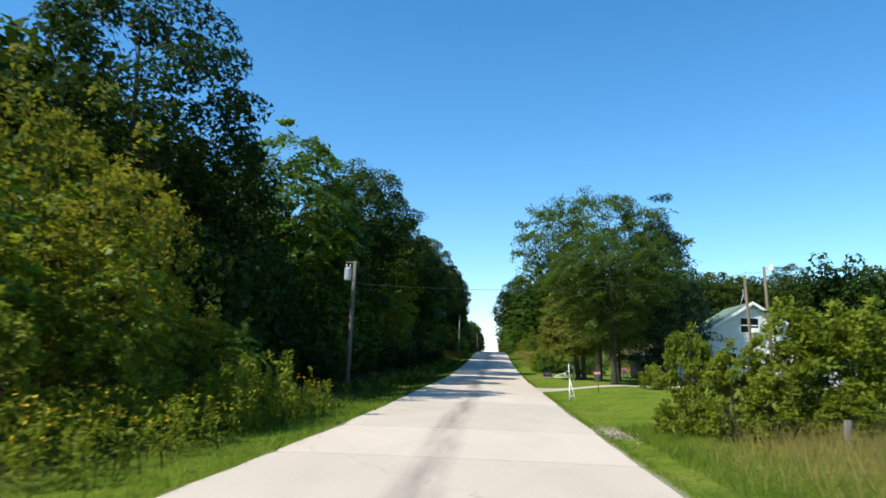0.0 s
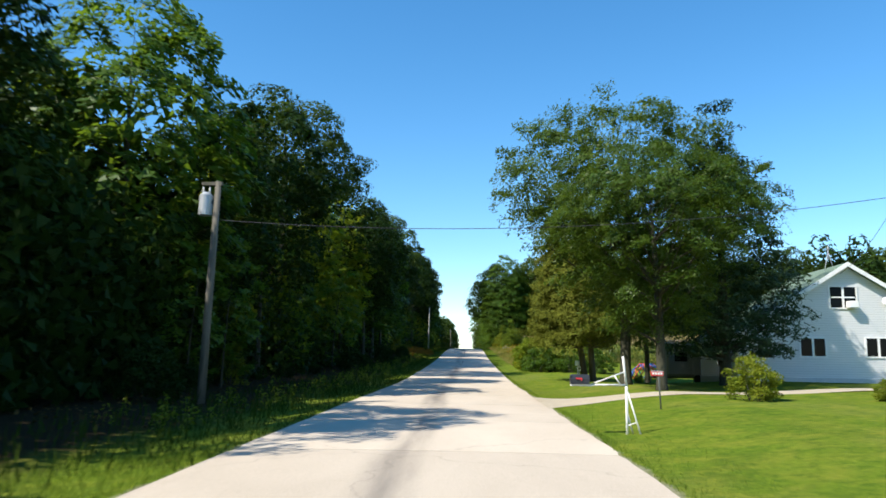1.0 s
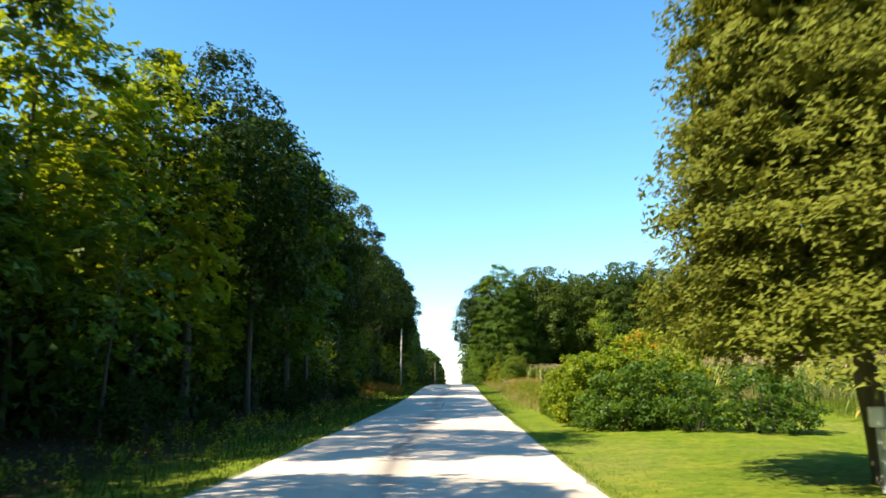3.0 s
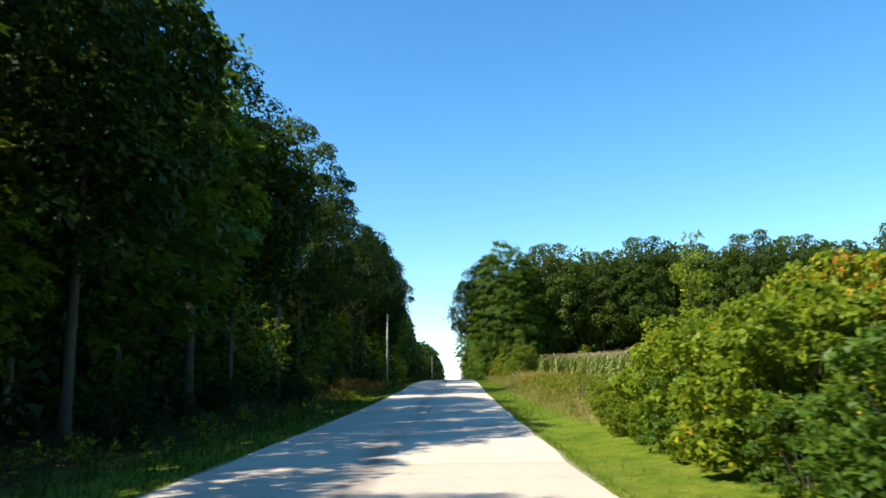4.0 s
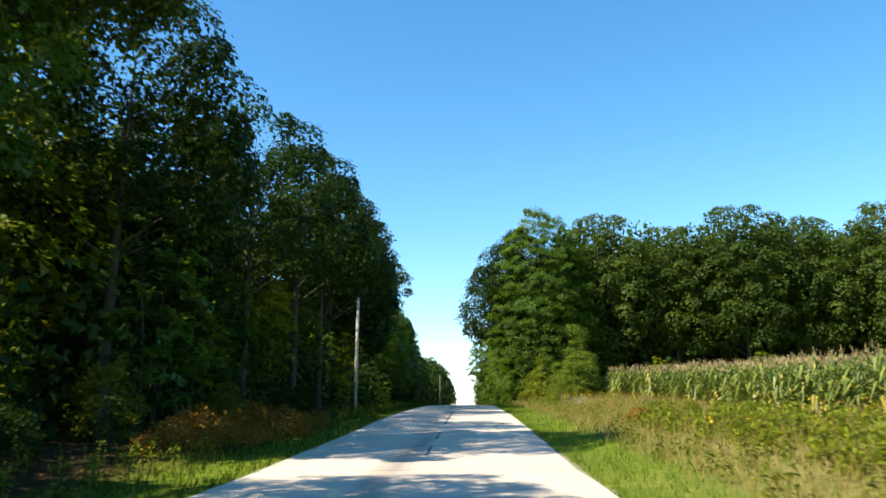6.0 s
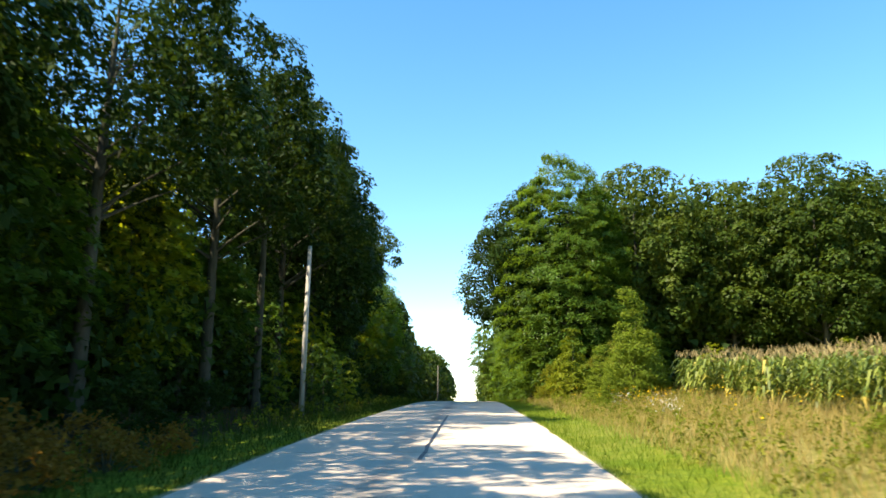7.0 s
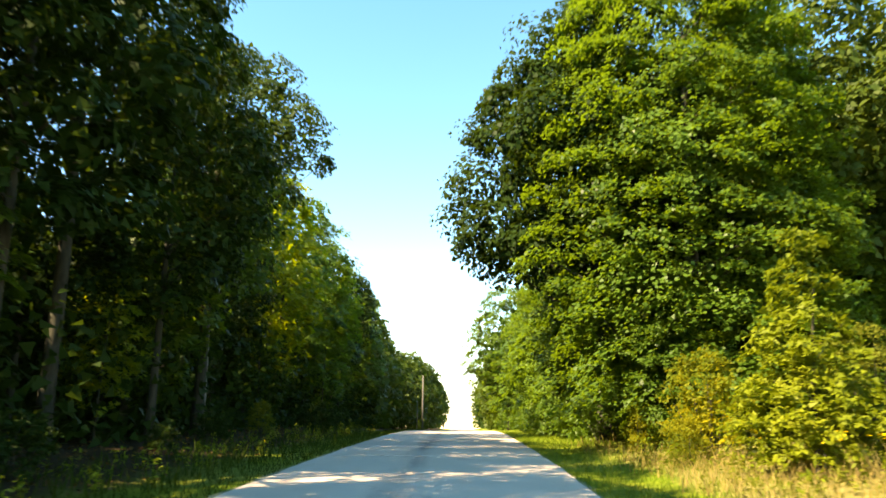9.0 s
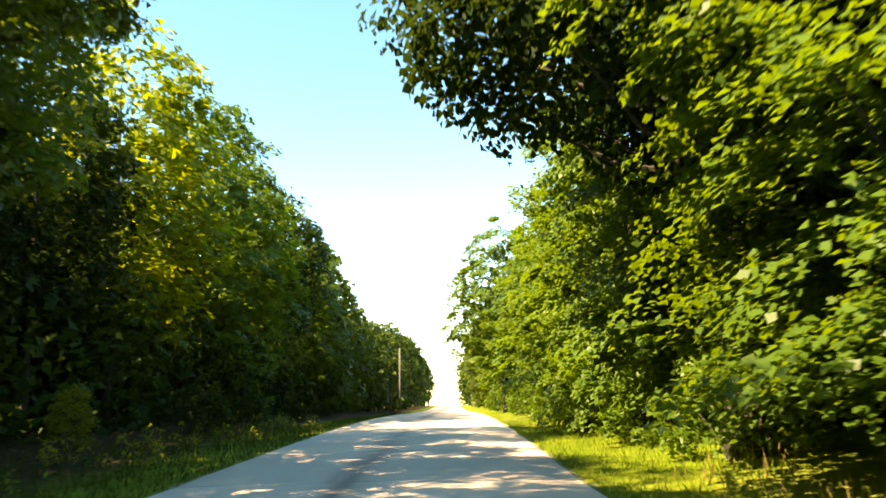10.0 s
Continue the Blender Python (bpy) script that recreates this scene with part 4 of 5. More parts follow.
# ---- trees ----
def build_trees():
    rng = np.random.default_rng(5)
    W, V = "woodland trees", "woodland tree"
    maple = make_tree("maple_tree", 1, "dark green maple tree in the roadside woods", V, W, MAPLE, BARK, round_profile, 2.8, 15.4, 5.3, 0.2, 170, 112, 1.15, 0.25, 0.5, 0.45, 22, 0.85, 0.28, 0.0, True, heart=700)
    oak = make_tree("oak_tree", 2, "tall dark oak tree with open lobed crown edges", V, W, SHADE_OAK, BARK, low_profile, 8.2, 18.2, 5.9, 0.26, 80, 215, 1.1, 0.22, 0.75, 0.5, 28, 0.8, 0.34, heart=90)
    slim = make_tree("slender_tree", 3, "slender woodland tree with a high dark crown", V, W, SHADE_OAK, BARK, tall_profile, 4.4, 14.8, 3.9, 0.15, 64, 190, 1.0, 0.25, 0.75, 0.5, 18, 0.8, 0.3, heart=240)
    lime = make_tree("maple_tree", 4, "sunlit yellow-green maple at the wood's edge", V, W, YELLOWISH, BARK, round_profile, 2.4, 12.8, 4.0, 0.15, 150, 84, 1.0, 0.225, 0.55, 0.4, 20, 0.85, 0.3, 0.0, True, heart=200)
    pale = make_tree("birch_tree", 6, "woodland tree with a pale sunlit trunk", V, W, MAPLE, PALE_BARK, tall_profile, 6.5, 14.5, 3.4, 0.15, 55, 150, 1.05, 0.25, 0.75, 0.5, 22, 0.8, 0.3, heart=180)
    inner = make_tree("woodland_tree", 7, "shaded tree deep inside the dark woods", V, W, SHADE_OAK, BARK, tall_profile, 0.6, 15.0, 4.6, 0.19, 70, 46, 1.7, 0.72, 0.8, 0.1, 8, 0.85)
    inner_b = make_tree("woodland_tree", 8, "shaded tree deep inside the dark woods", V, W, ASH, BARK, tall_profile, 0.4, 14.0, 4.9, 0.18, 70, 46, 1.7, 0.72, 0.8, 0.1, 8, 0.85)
    sapling = make_tree("sapling", 9, "thin young tree with yellow-green leaves under the canopy", "sapling", "saplings", MAPLE, BARK, tall_profile, 0.6, 6.0, 1.7, 0.045, 60, 36, 0.5, 0.16, 0.55, 0.3, 5, 0.8, 0.4, 0.0, True)
    sapling_y = make_tree("sapling", 10, "thin young tree under the canopy, sun glow put into its yellow leaves", "sapling", "saplings", YELLOWISH, BARK, tall_profile, 1.0, 5.0, 1.4, 0.04, 56, 34, 0.46, 0.15, 0.55, 0.3, 5, 0.8, 0.4, 0.0, True)
    airy = make_tree("oak_tree", 11, "tall open oak with a high crown over the road", V, W, ASH, BARK, low_profile, 11.2, 18.8, 5.6, 0.24, 66, 300, 1.05, 0.2, 0.7, 0.4, 30, 0.8, 0.34)
    kinds = {"a": airy, "m": maple, "o": oak, "s": slim, "l": lime, "p": pale, "i": inner, "j": inner_b}
    used = set()

    def plant(k, x, y, h, label=""):
        ob = kinds[k]
        ref = {"a": 18.8, "m": 15.4, "o": 18.2, "s": 14.8, "l": 12.8, "p": 14.5, "i": 15.0, "j": 14.0, "d": 18.0, "f": 15.6}[k]
        sc = h / ref
        wide = sc ** 0.75
        turn = rng.uniform(0, 360)
        if k not in used:
            used.add(k)
            ob.matrix_basis = pose(x, y, ground_z(x, y), 0, 0, turn)
            ob.scale = (wide, wide, sc)
            return ob
        c = copy_thing(ob, pose(x, y, ground_z(x, y), 0, 0, turn))
        c.scale = (wide, wide, sc)
        return tagged(c, label)

    # the western wood's edge, from behind the camera to the crest
    south_edge = [
        ("m", -23, -22, 12), ("o", -23, -12, 13), ("m", -29, -3, 12), ("s", -27, 5, 12), ("m", -23, 12, 12), ("l", -13.8, 19.5, 9.0), ("o", -15.0, 26.5, 18.4), ("s", -13.2, 32.5, 12),
        ("m", -12.6, 42.5, 16.6), ("s", -11.6, 48.0, 12.0), ("s", -10.6, 54.3, 15.0), ("l", -15.0, 59.5, 12.5), ("a", -12.2, 64.5, 18.6), ("l", -13.2, 72.5, 15.6), ("l", -11.6, 78.0, 14.8),
        ("p", -13.4, 90.6, 14.5), ("o", -11.0, 82.0, 16.4), ("s", -9.6, 87.0, 15.4), ("m", -10.6, 92, 16.6), ("o", -10.2, 98.0, 15.8), ("s", -9.8, 102.5, 14.6),
    ]
    middle_edge = [
        ("p", -12.5, 116.6, 15.5), ("o", -11.5, 104.5, 15.3), ("a", -10.8, 116.0, 18.4), ("l", -14.8, 124.0, 15.0), ("o", -11.2, 124.5, 15.6), ("s", -12.4, 131.5, 14.0), ("o", -10.9, 139, 16.6), ("o", -10.6, 149, 17.6),
        ("a", -10.2, 155.5, 17.2), ("o", -10.9, 162, 18.2), ("s", -9.9, 167.5, 17.4), ("a", -11.2, 172.5, 17.2), ("s", -10.2, 177.5, 14.5), ("p", -10.9, 184.7, 14), ("a", -10.9, 184.2, 17.8),
        ("s", -13.0, 192.5, 13.0), ("l", -13.2, 199.0, 19.4), ("m", -12.8, 207, 19.2), ("m", -12.6, 214.5, 17.0), ("s", -11.6, 221, 16.4), ("m", -12.2, 229, 16.6),
    ]
    north_edge = [
        ("j", -12.6, 237, 15), ("j", -12.4, 246, 14), ("j", -12.0, 255, 12.5), ("j", -11.4, 264, 12), ("j", -10.6, 273, 12.5), ("j", -10, 284, 13), ("j", -9.2, 297, 13), ("j", -9.0, 312, 13.5),
        ("j", -9.4, 328, 14.5), ("j", -9.2, 346, 14.5), ("j", -9.4, 366, 14), ("j", -9.4, 390, 14), ("j", -9.4, 415, 14),
    ]
    for k, x, y, h in south_edge + middle_edge + north_edge:
        near = 46 < y < 190
        plant(k, x + (0.15 if near else 0.0), y, h * (1.03 if near else 1.0))
    # the wood behind its edge; heights and gaps set to steer the sunlight
    y = -20.0
    while y < 330:
        if y > 40 and rng.uniform() < 0.2:
            y += 4.0
        if 118 < y < 134:
            y = 134.0
        plant("i" if rng.uniform() < 0.5 else "j", -16.5 + rng.uniform(-1, 1) - (8 if y < 14 else 4 if y < 28 else 0), y, rng.uniform(8, 10) if 46 < y < 82 or 98 < y < 132 or y > 150 else rng.uniform(11.5, 13.5))
        y += rng.uniform(4.6, 6.2)
    y = -16.0
    while y < 240:
        if 114 < y < 130:
            y = 130.0
        plant("i" if rng.uniform() < 0.5 else "j", -23 + rng.uniform(-1.5, 1.5) - (8 if y < 14 else 0), y, rng.uniform(11, 13) if 40 < y < 76 or 174 < y < 200 else rng.uniform(14, 16))
        y += rng.uniform(5.2, 7.0)
    # lower maples below the oaks; the s ones take dark leaves as shade
    for k, x, y, h in (("l", -12.6, 50.5, 9.5), ("l", -13.4, 62.0, 10.5), ("m", -13.8, 68.0, 11.0), ("l", -12.0, 84.5, 10.0), ("m", -12.6, 93.0, 10.5), ("m", -13.0, 105.0, 10.5),
                       ("l", -12.4, 109.0, 9.5), ("s", -12.8, 127.5, 9.5), ("m", -13.0, 137.0, 10.5), ("l", -12.4, 145.5, 10.0), ("m", -12.6, 151.5, 11.0),
                       ("s", -12.8, 159.0, 10.0), ("m", -12.6, 166.5, 11.0), ("s", -13.0, 174.0, 10.5), ("m", -12.6, 181.0, 11.0), ("s", -12.8, 187.0, 10.0)):
        plant(k, x, y, h, "lower maple below the tall roadside oaks")
    # understorey along the edge
    put(sapling, -9.4, 41.5, 20)
    put(sapling_y, -10.4, 62.5, 80)
    for i in range(30):
        y = 34 + i * 6.2 + rng.uniform(-1.5, 1.5)
        src = sapling_y if rng.uniform() < 0.4 else sapling
        another(src, rng.uniform(-13.5, -9.0), y, rng.uniform(0, 360), rng.uniform(0.8, 1.6))
    for x, y, s, src in ((-5.7, 151.2, 0.62, sapling), (-5.0, 153.0, 0.55, sapling_y), (-6.8, 147.2, 0.5, sapling_y), (-7.6, 12.5, 0.9, sapling_y), (-9.4, 9.5, 1.0, sapling), (-8.6, 16.5, 0.8, sapling_y), (-10.2, 14, 1.15, sapling_y), (-7.6, 20.5, 0.5, sapling)):
        another(src, x, y, rng.uniform(0, 360), s)

    # the eastern wood: its corner maple, its edge across the field, its edge along the road
    bigmaple = make_tree("maple_tree", 21, "large full maple at the corner of the field woods", "maple tree", "", MAPLE, BARK, maple_profile, 0.9, 20.2, 6.0, 0.3, 500, 300, 1.25, 0.145, 0.6, 0.55, 34, 0.9, 0.3, 0.0, True, 4, 2600)
    put(bigmaple, 8.7, 176.5, 40)
    full = make_tree("maple_tree", 22, "leafy maple clothed to the ground at the wood's edge", V, W, MAPLE, BARK, egg_profile, 0.5, 15.6, 5.4, 0.2, 190, 84, 1.2, 0.29, 0.6, 0.45, 24, 0.9, 0.3, 0.0, True, heart=500)
    kinds["f"] = full
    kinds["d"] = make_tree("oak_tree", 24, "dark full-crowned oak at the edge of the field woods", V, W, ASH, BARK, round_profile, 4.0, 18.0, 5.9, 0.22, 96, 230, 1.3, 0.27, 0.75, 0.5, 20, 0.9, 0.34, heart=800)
    darkoak = make_tree("oak_tree", 23, "large blue-green oak overhanging the road", "oak tree", "", SHADE_OAK, BARK, low_profile, 6.2, 18.4, 6.2, 0.3, 120, 420, 1.3, 0.21, 0.75, 0.45, 30, 0.85, 0.3, 0.0, False, 4, 500)
    put(darkoak, 6.3, 180.6, 130)

    plant("f", 7.6, 194.0, 13.0)
    for x, y, h in ((7.8, 204, 12), (7.2, 211, 13.5), (7.6, 219, 12), (7.2, 228, 13), (6.6, 198.5, 11.0), (14.4, 178.6, 9.0)):
        plant("f", x, y, h)
    for x, y in ((7.4, 238), (7.2, 247), (7.2, 257), (7.2, 268), (7.0, 280), (7.0, 294), (7.2, 310), (7.0, 328), (7.0, 350), (7.2, 376), (7.2, 405)):
        plant("i" if rng.uniform() < 0.5 else "j", x, y, 12)
    young_maple = make_tree("maple_tree", 25, "leafy young maple at the roadside wood's edge", V, W, MAPLE, BARK, maple_profile, 0.5, 11.5, 4.5, 0.14, 200, 220, 1.0, 0.14, 0.6, 0.45, 18, 0.9, 0.3, 0.0, True, 4, 1200)
    put(young_maple, 7.6, 185.6, 50)
    another(young_maple, 7.0, 190.2, 170, 1.0, 1.1)
    another(young_maple, 7.3, 174.0, 290, 0.5, 1.0)
    plant("m", 4.9, 220.0, 14.0, "leafy maple overhanging the far road")
    x = 15.5
    while x < 118:
        k = "d"
        yy = 181 + rng.uniform(-3.0, 2.0) + 0.04 * (x - 15)
        if x > 74:
            plant("ij"[int(rng.integers(2))], x, yy, rng.uniform(21.5, 23))
        else:
            plant(k, x, yy, rng.uniform(18.9, 20.8) + (1.5 if x > 68 else 0))
        x += rng.uniform(6.2, 8.6)
    x = 13.0
    while x < 112:
        plant("i" if rng.uniform() < 0.5 else "j", x, 188 + rng.uniform(-2, 2), rng.uniform(16, 18))
        x += rng.uniform(4.2, 5.8)
    for y in (188, 196, 205, 214, 224, 236):
        plant("j", 14 + rng.uniform(-1, 1), y, rng.uniform(12, 14))
    for x, y, s in ((17.5, 176.5, 0.5), (19.8, 176.2, 1.0), (24, 176.8, 0.65), (30.4, 176.4, 1.05), (33, 177.5, 0.75), (45, 178, 0.8)):
        another(sapling_y, x, y, rng.uniform(0, 360), s, 0.8, "low yellowing sapling before the dark field woods")

    # yard trees
    locust = make_tree("locust_tree", 31, "large feathery shade tree over the lawn", "shade tree", "yard shade trees", LOCUST, BARK, vase_profile, 2.5, 11.2, 5.7, 0.22, 225, 275, 1.15, 0.15, 0.45, 0.3, 40, 0.45, 0.45, 0.0, True)
    put(locust, 8.02, 43.8, 60, 0.86)
    another(locust, 10.3, 55.9, 330, 0.6, 1.2, "smaller feathery shade tree beside the camper")
    another(locust, 7.85, 49.6, 205, 1.14, 1.04, "large feathery shade tree with a grey trunk on the lawn")
    spruce = make_tree("spruce_tree", 33, "dark drooping spruce beside the house", "spruce tree", "", SPRUCE, BARK, cone_profile, 1.2, 11.5, 3.0, 0.2, 220, 130, 0.75, 0.17, 0.35, 0.3, 20, 0.4)
    put(spruce, 11.9, 48.2, 10, 1.25, 0.0, 0.9)
    cedar = make_tree("cedar_tree", 34, "tall yellow-green cedar with bare leaning lower trunk", "cedar tree", "yard cedars", CEDAR, CEDAR_BARK, cedar_profile, 2.6, 12.0, 3.9, 0.2, 250, 310, 0.95, 0.125, 1.3, 0.4, 24, 0.5, 0.42, 0.0, True, heart=1200)
    put(cedar, 7.85, 61.8, 0).matrix_basis @= pose(0, 0, 0, 2, -7, 0)
    another(cedar, 8.27, 61.4, 190, 0.92, 1.06).matrix_basis @= pose(0, 0, 0, 0, 3, 0)
    # a young tree before the corner maple, young pines at the corner of the cornfield
    bright = make_tree("young_tree", 36, "light green young tree before the corner maple", "young tree", "", BUSH, BARK, cone_profile, 0.3, 4.6, 1.9, 0.06, 120, 110, 0.5, 0.12, 0.6, 0.3, 16, 0.6, 0.5, 0.0, True)
    put(bright, 7.4, 165.4, 0)
    young = make_tree("young_pine", 35, "young feathery pine at the corner of the cornfield", "pine tree", "young pines", PINE, BARK, cone_profile, 0.2, 5.1, 1.5, 0.07, 120, 90, 0.4, 0.15, 0.6, 0.2, 16, 0.35)
    put(young, 8.3, 151.2, 0)
    for x, y, s, t in ((7.2, 153.2, 0.62, 0.9), (9.5, 152.6, 0.7, 0.9), (6.9, 150.0, 0.4, 0.9)):
        another(young, x, y, rng.uniform(0, 360), s, t)


build_trees()


# ---- shrubs ----
def make_shrub(name, seed, label, category, leaf_mat, w, d, h, count, leaf, group="", stems=14, slim=0.6, clump=0.35, corners=0):
    """A rounded thicket of stems with clumps of leaves from the ground up."""
    rng = np.random.default_rng(seed)
    root = new(name)
    tagged(root, label, category, group)
    nc = max(10, count // 60)
    pts, ups, cores = [], [], []
    for _ in range(nc):
        a, q = rng.uniform(0, 2 * math.pi), math.sqrt(rng.uniform(0.15, 1))
        u = rng.uniform(0.04, 1) ** 1.1
        r = q * math.sqrt(max(0.1, 1 - ((u - 0.35) / 0.68) ** 2))
        bulge = 1 + 0.25 * noise.noise((math.cos(a) * 2, math.sin(a) * 2, seed + u * 3))
        c = np.array([math.cos(a) * r * w / 2 * bulge, math.sin(a) * r * d / 2 * bulge, u * h * bulge])
        n = int(count / nc * rng.uniform(0.5, 1.5))
        dd = unit(rng.normal(0, 1, (n, 3)) + np.array([math.cos(a) * 0.4, math.sin(a) * 0.4, 0.5]))
        pts.append(c + dd * clump * rng.uniform(0.3, 1.1, (n, 1)) * np.array([1.15, 1.15, 0.8]))
        ups.append(dd * 0.5 + np.array([0, 0, 0.8]))
        cores.append(c)
    p = np.concatenate(pts)
    p[:, 2] = np.maximum(p[:, 2], 0.04)
    bm = bmesh.new()
    for c in (cores[i] for i in rng.choice(len(cores), min(stems, len(cores)), replace=False)):
        e = Vector(c)
        s = Vector((c[0] * 0.25, c[1] * 0.25, -0.1))
        tube(bm, [s, s.lerp(e, 0.5) + Vector((0, 0, 0.1)), e], [0.022, 0.016, 0.006], 5, caps=False)
    part("stem", bm, BARK, root)
    f = new("foliage", quads_mesh("foliage", leaves(rng, p, np.concatenate(ups), leaf, slim, 0.25, 0.9, corners or (3 if leaf < 0.16 else 4)), leaf_mat))
    f.parent = root
    return root


def build_shrubs():
    rng = np.random.default_rng(77)
    # shrubs on the east side before the lawn
    a = make_shrub("shrub", 41, "bushy green shrub by the mown verge", "shrub", BUSH, 2.6, 2.6, 2.6, 5200, 0.135, "roadside shrubs", 18, 0.7, 0.24)
    put(a, 7.15, 13.2, 0, 0.92, 0.0, 1.12)
    for x, y, sc, t in ((5.3, 15.3, 0.5, 1.85), (5.75, 15.6, 0.42, 1.7), (6.0, 13.5, 0.62, 1.2), (6.6, 12.7, 0.6, 0.9), (8.1, 13.3, 0.9, 1.1), (9.2, 14.4, 1.0, 1.05), (10.4, 15.6, 0.9, 0.95), (5.6, 14.6, 0.34, 1.0), (4.95, 15.9, 0.26, 1.0), (7.6, 12.0, 0.45, 0.8)):
        another(a, x, y, rng.uniform(0, 360), sc, t)
    b = make_shrub("shrub", 42, "rounded garden shrub on the lawn", "shrub", BUSH, 1.75, 1.7, 1.5, 4600, 0.10, "lawn shrubs", 12, 0.65, 0.24)
    put(b, 9.1, 37.5, 0, 0.8)
    another(b, 12.6, 36.6, 120, 0.42, 0.9, "small dark shrub on the lawn")
    another(b, 11.4, 63.0, 60, 0.32, 1.0, "tiny evergreen seedling on the lawn")
    another(b, 15.5, 33.8, 200, 0.62, 0.8, "low shrub by the yard poles")
    # low bushes past the cedars
    c = make_shrub("shrub", 43, "dense dark green bush at the lawn's end", "shrub", MAPLE, 2.5, 2.3, 1.7, 3600, 0.12, "lawn end bushes", 14, 0.65, 0.24)
    put(c, 6.3, 74.4, 0)
    for x, y, s in ((8.3, 73.4, 0.95), (9.8, 72.2, 1.0), (7.4, 74.8, 1.15), (5.6, 76.0, 0.62), (5.6, 80.4, 0.75), (10.9, 72.4, 0.8), (5.9, 84.0, 0.7)):
        another(c, x, y, rng.uniform(0, 360), s)
    # the viny thicket
    v = make_shrub("vine_thicket", 44, "tall viny thicket with some yellow and red leaves", "thicket", VINE, 3.6, 3.6, 2.5, 11000, 0.125, "viny thicket", 22, 0.75, 0.24, 4)
    put(v, 6.2, 77.6, 0)
    for x, y, s, t in ((8.3, 76.4, 1.0, 1.0), (6.4, 80.8, 0.95, 0.95), (6.7, 84.0, 0.95, 1.05), (7.6, 87.0, 0.9, 1.05), (8.8, 80.2, 1.1, 1.15), (9.6, 83.4, 1.05, 1.2), (9.4, 87.6, 0.9, 1.2)):
        another(v, x, y, rng.uniform(0, 360), s, t)
    for x, y, s in ((5.3, 79.2, 0.32), (5.4, 82.6, 0.34), (5.6, 86.2, 0.4), (5.9, 88.9, 0.42), (5.2, 84.4, 0.26), (6.8, 90.2, 0.5)):
        another(v, x, y, rng.uniform(0, 360), s, 1.0, "low viny tangle at the thicket's foot")
    tall = make_shrub("shrub", 45, "tall leggy shrub with sparse top leaves", "shrub", VINE, 2.0, 2.0, 5.0, 2300, 0.14, "", 16)
    put(tall, 9.0, 90.3, 0)
    stalk = make_shrub("tall_weed", 50, "dark upright weed stalk before the corn", "weed", BUSH, 0.4, 0.4, 1.25, 260, 0.1, "", 5, 0.5, 0.12)
    put(stalk, 7.0, 101.8, 0)
    # rough bushes in the field margin
    w = make_shrub("shrub", 46, "loose weedy shrub in the field margin", "shrub", BUSH, 1.5, 1.5, 1.0, 1300, 0.10, "margin shrubs", 10)
    put(w, 7.0, 96.0, 0)
    for _ in range(16):
        another(w, rng.uniform(6.8, 9.8), rng.uniform(92, 132), rng.uniform(0, 360), rng.uniform(0.45, 0.8), 0.75)
    # yellow shrubs under the corner maple
    q = make_shrub("shrub", 47, "yellowing shrub at the foot of the maple", "shrub", TURNING, 2.4, 2.4, 2.6, 3200, 0.13, "yellowing shrubs")
    put(q, 6.9, 170.0, 0, 0.95)
    for x, y, s in ((6.1, 173.6, 0.5), (5.9, 168.3, 0.4)):
        another(q, x, y, rng.uniform(0, 360), s)
    olive = make_shrub("shrub", 51, "tall olive-leaved shrub beside the field woods", "shrub", OLIVE, 2.9, 2.9, 3.4, 6000, 0.115, "olive shrubs", 16, 0.5, 0.3)
    put(olive, 10.0, 160.2, 0)
    another(olive, 9.4, 167.2, 130, 0.8, 0.9)
    g = make_shrub("shrub", 48, "green understorey bush at the foot of the woods", "shrub", MAPLE, 2.4, 2.4, 1.9, 2600, 0.135, "understorey bushes")
    put(g, 6.2, 180.5, 0)
    for x, y, s in ((5.6, 184.5, 0.9), (5.4, 190, 1.0), (5.6, 197, 1.0), (5.4, 204, 1.1), (5.5, 212, 1.0), (5.4, 221, 1.1), (5.4, 232, 1.1), (7.0, 174.0, 0.8)):
        another(g, x, y, rng.uniform(0, 360), s)
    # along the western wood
    # The understorey bush again in near-black leaves, shade being part of the colour.
    dark = make_shrub("shrub", 53, "bush by the roadside wood, shade put into its dark leaves", "shrub", SHADE_OAK, 2.4, 2.4, 1.9, 2600, 0.15, "shaded bushes", 12, 0.7)
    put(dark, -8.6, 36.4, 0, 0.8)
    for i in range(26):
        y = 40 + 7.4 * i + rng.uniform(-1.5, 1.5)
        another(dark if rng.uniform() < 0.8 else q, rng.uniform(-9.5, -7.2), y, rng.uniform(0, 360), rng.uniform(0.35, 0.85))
    for x, y, s in ((-7.4, 11.5, 0.75), (-8.0, 8.2, 0.9), (-8.2, 14.2, 0.95), (-9.4, 11.0, 1.3), (-8.4, 18.4, 0.8), (-9.4, 15.0, 1.3), (-9.2, 22.5, 1.0), (-10.8, 18.5, 1.5)):
        another(a, x, y, rng.uniform(0, 360), s, 1.0, "loose sunlit shrub at the wood's edge")
    y = make_shrub("young_trees", 52, "airy clump of yellowing young trees at the wood's edge", "young trees", TURNING, 3.0, 3.0, 5.6, 3600, 0.15, "young growth", 18, 0.75, 0.42, 3)
    put(y, -8.6, 13.4, 0)
    for px, py, sc, tall in ((-10.4, 11.0, 1.0, 1.1), (-9.6, 16.4, 1.05, 1.15), (-11.6, 14.6, 1.1, 1.3), (-10.4, 20.0, 0.95, 1.2), (-12.6, 18.4, 1.1, 1.4), (-8.0, 18.6, 0.6, 0.8)):
        another(y, px, py, rng.uniform(0, 360), sc, tall)
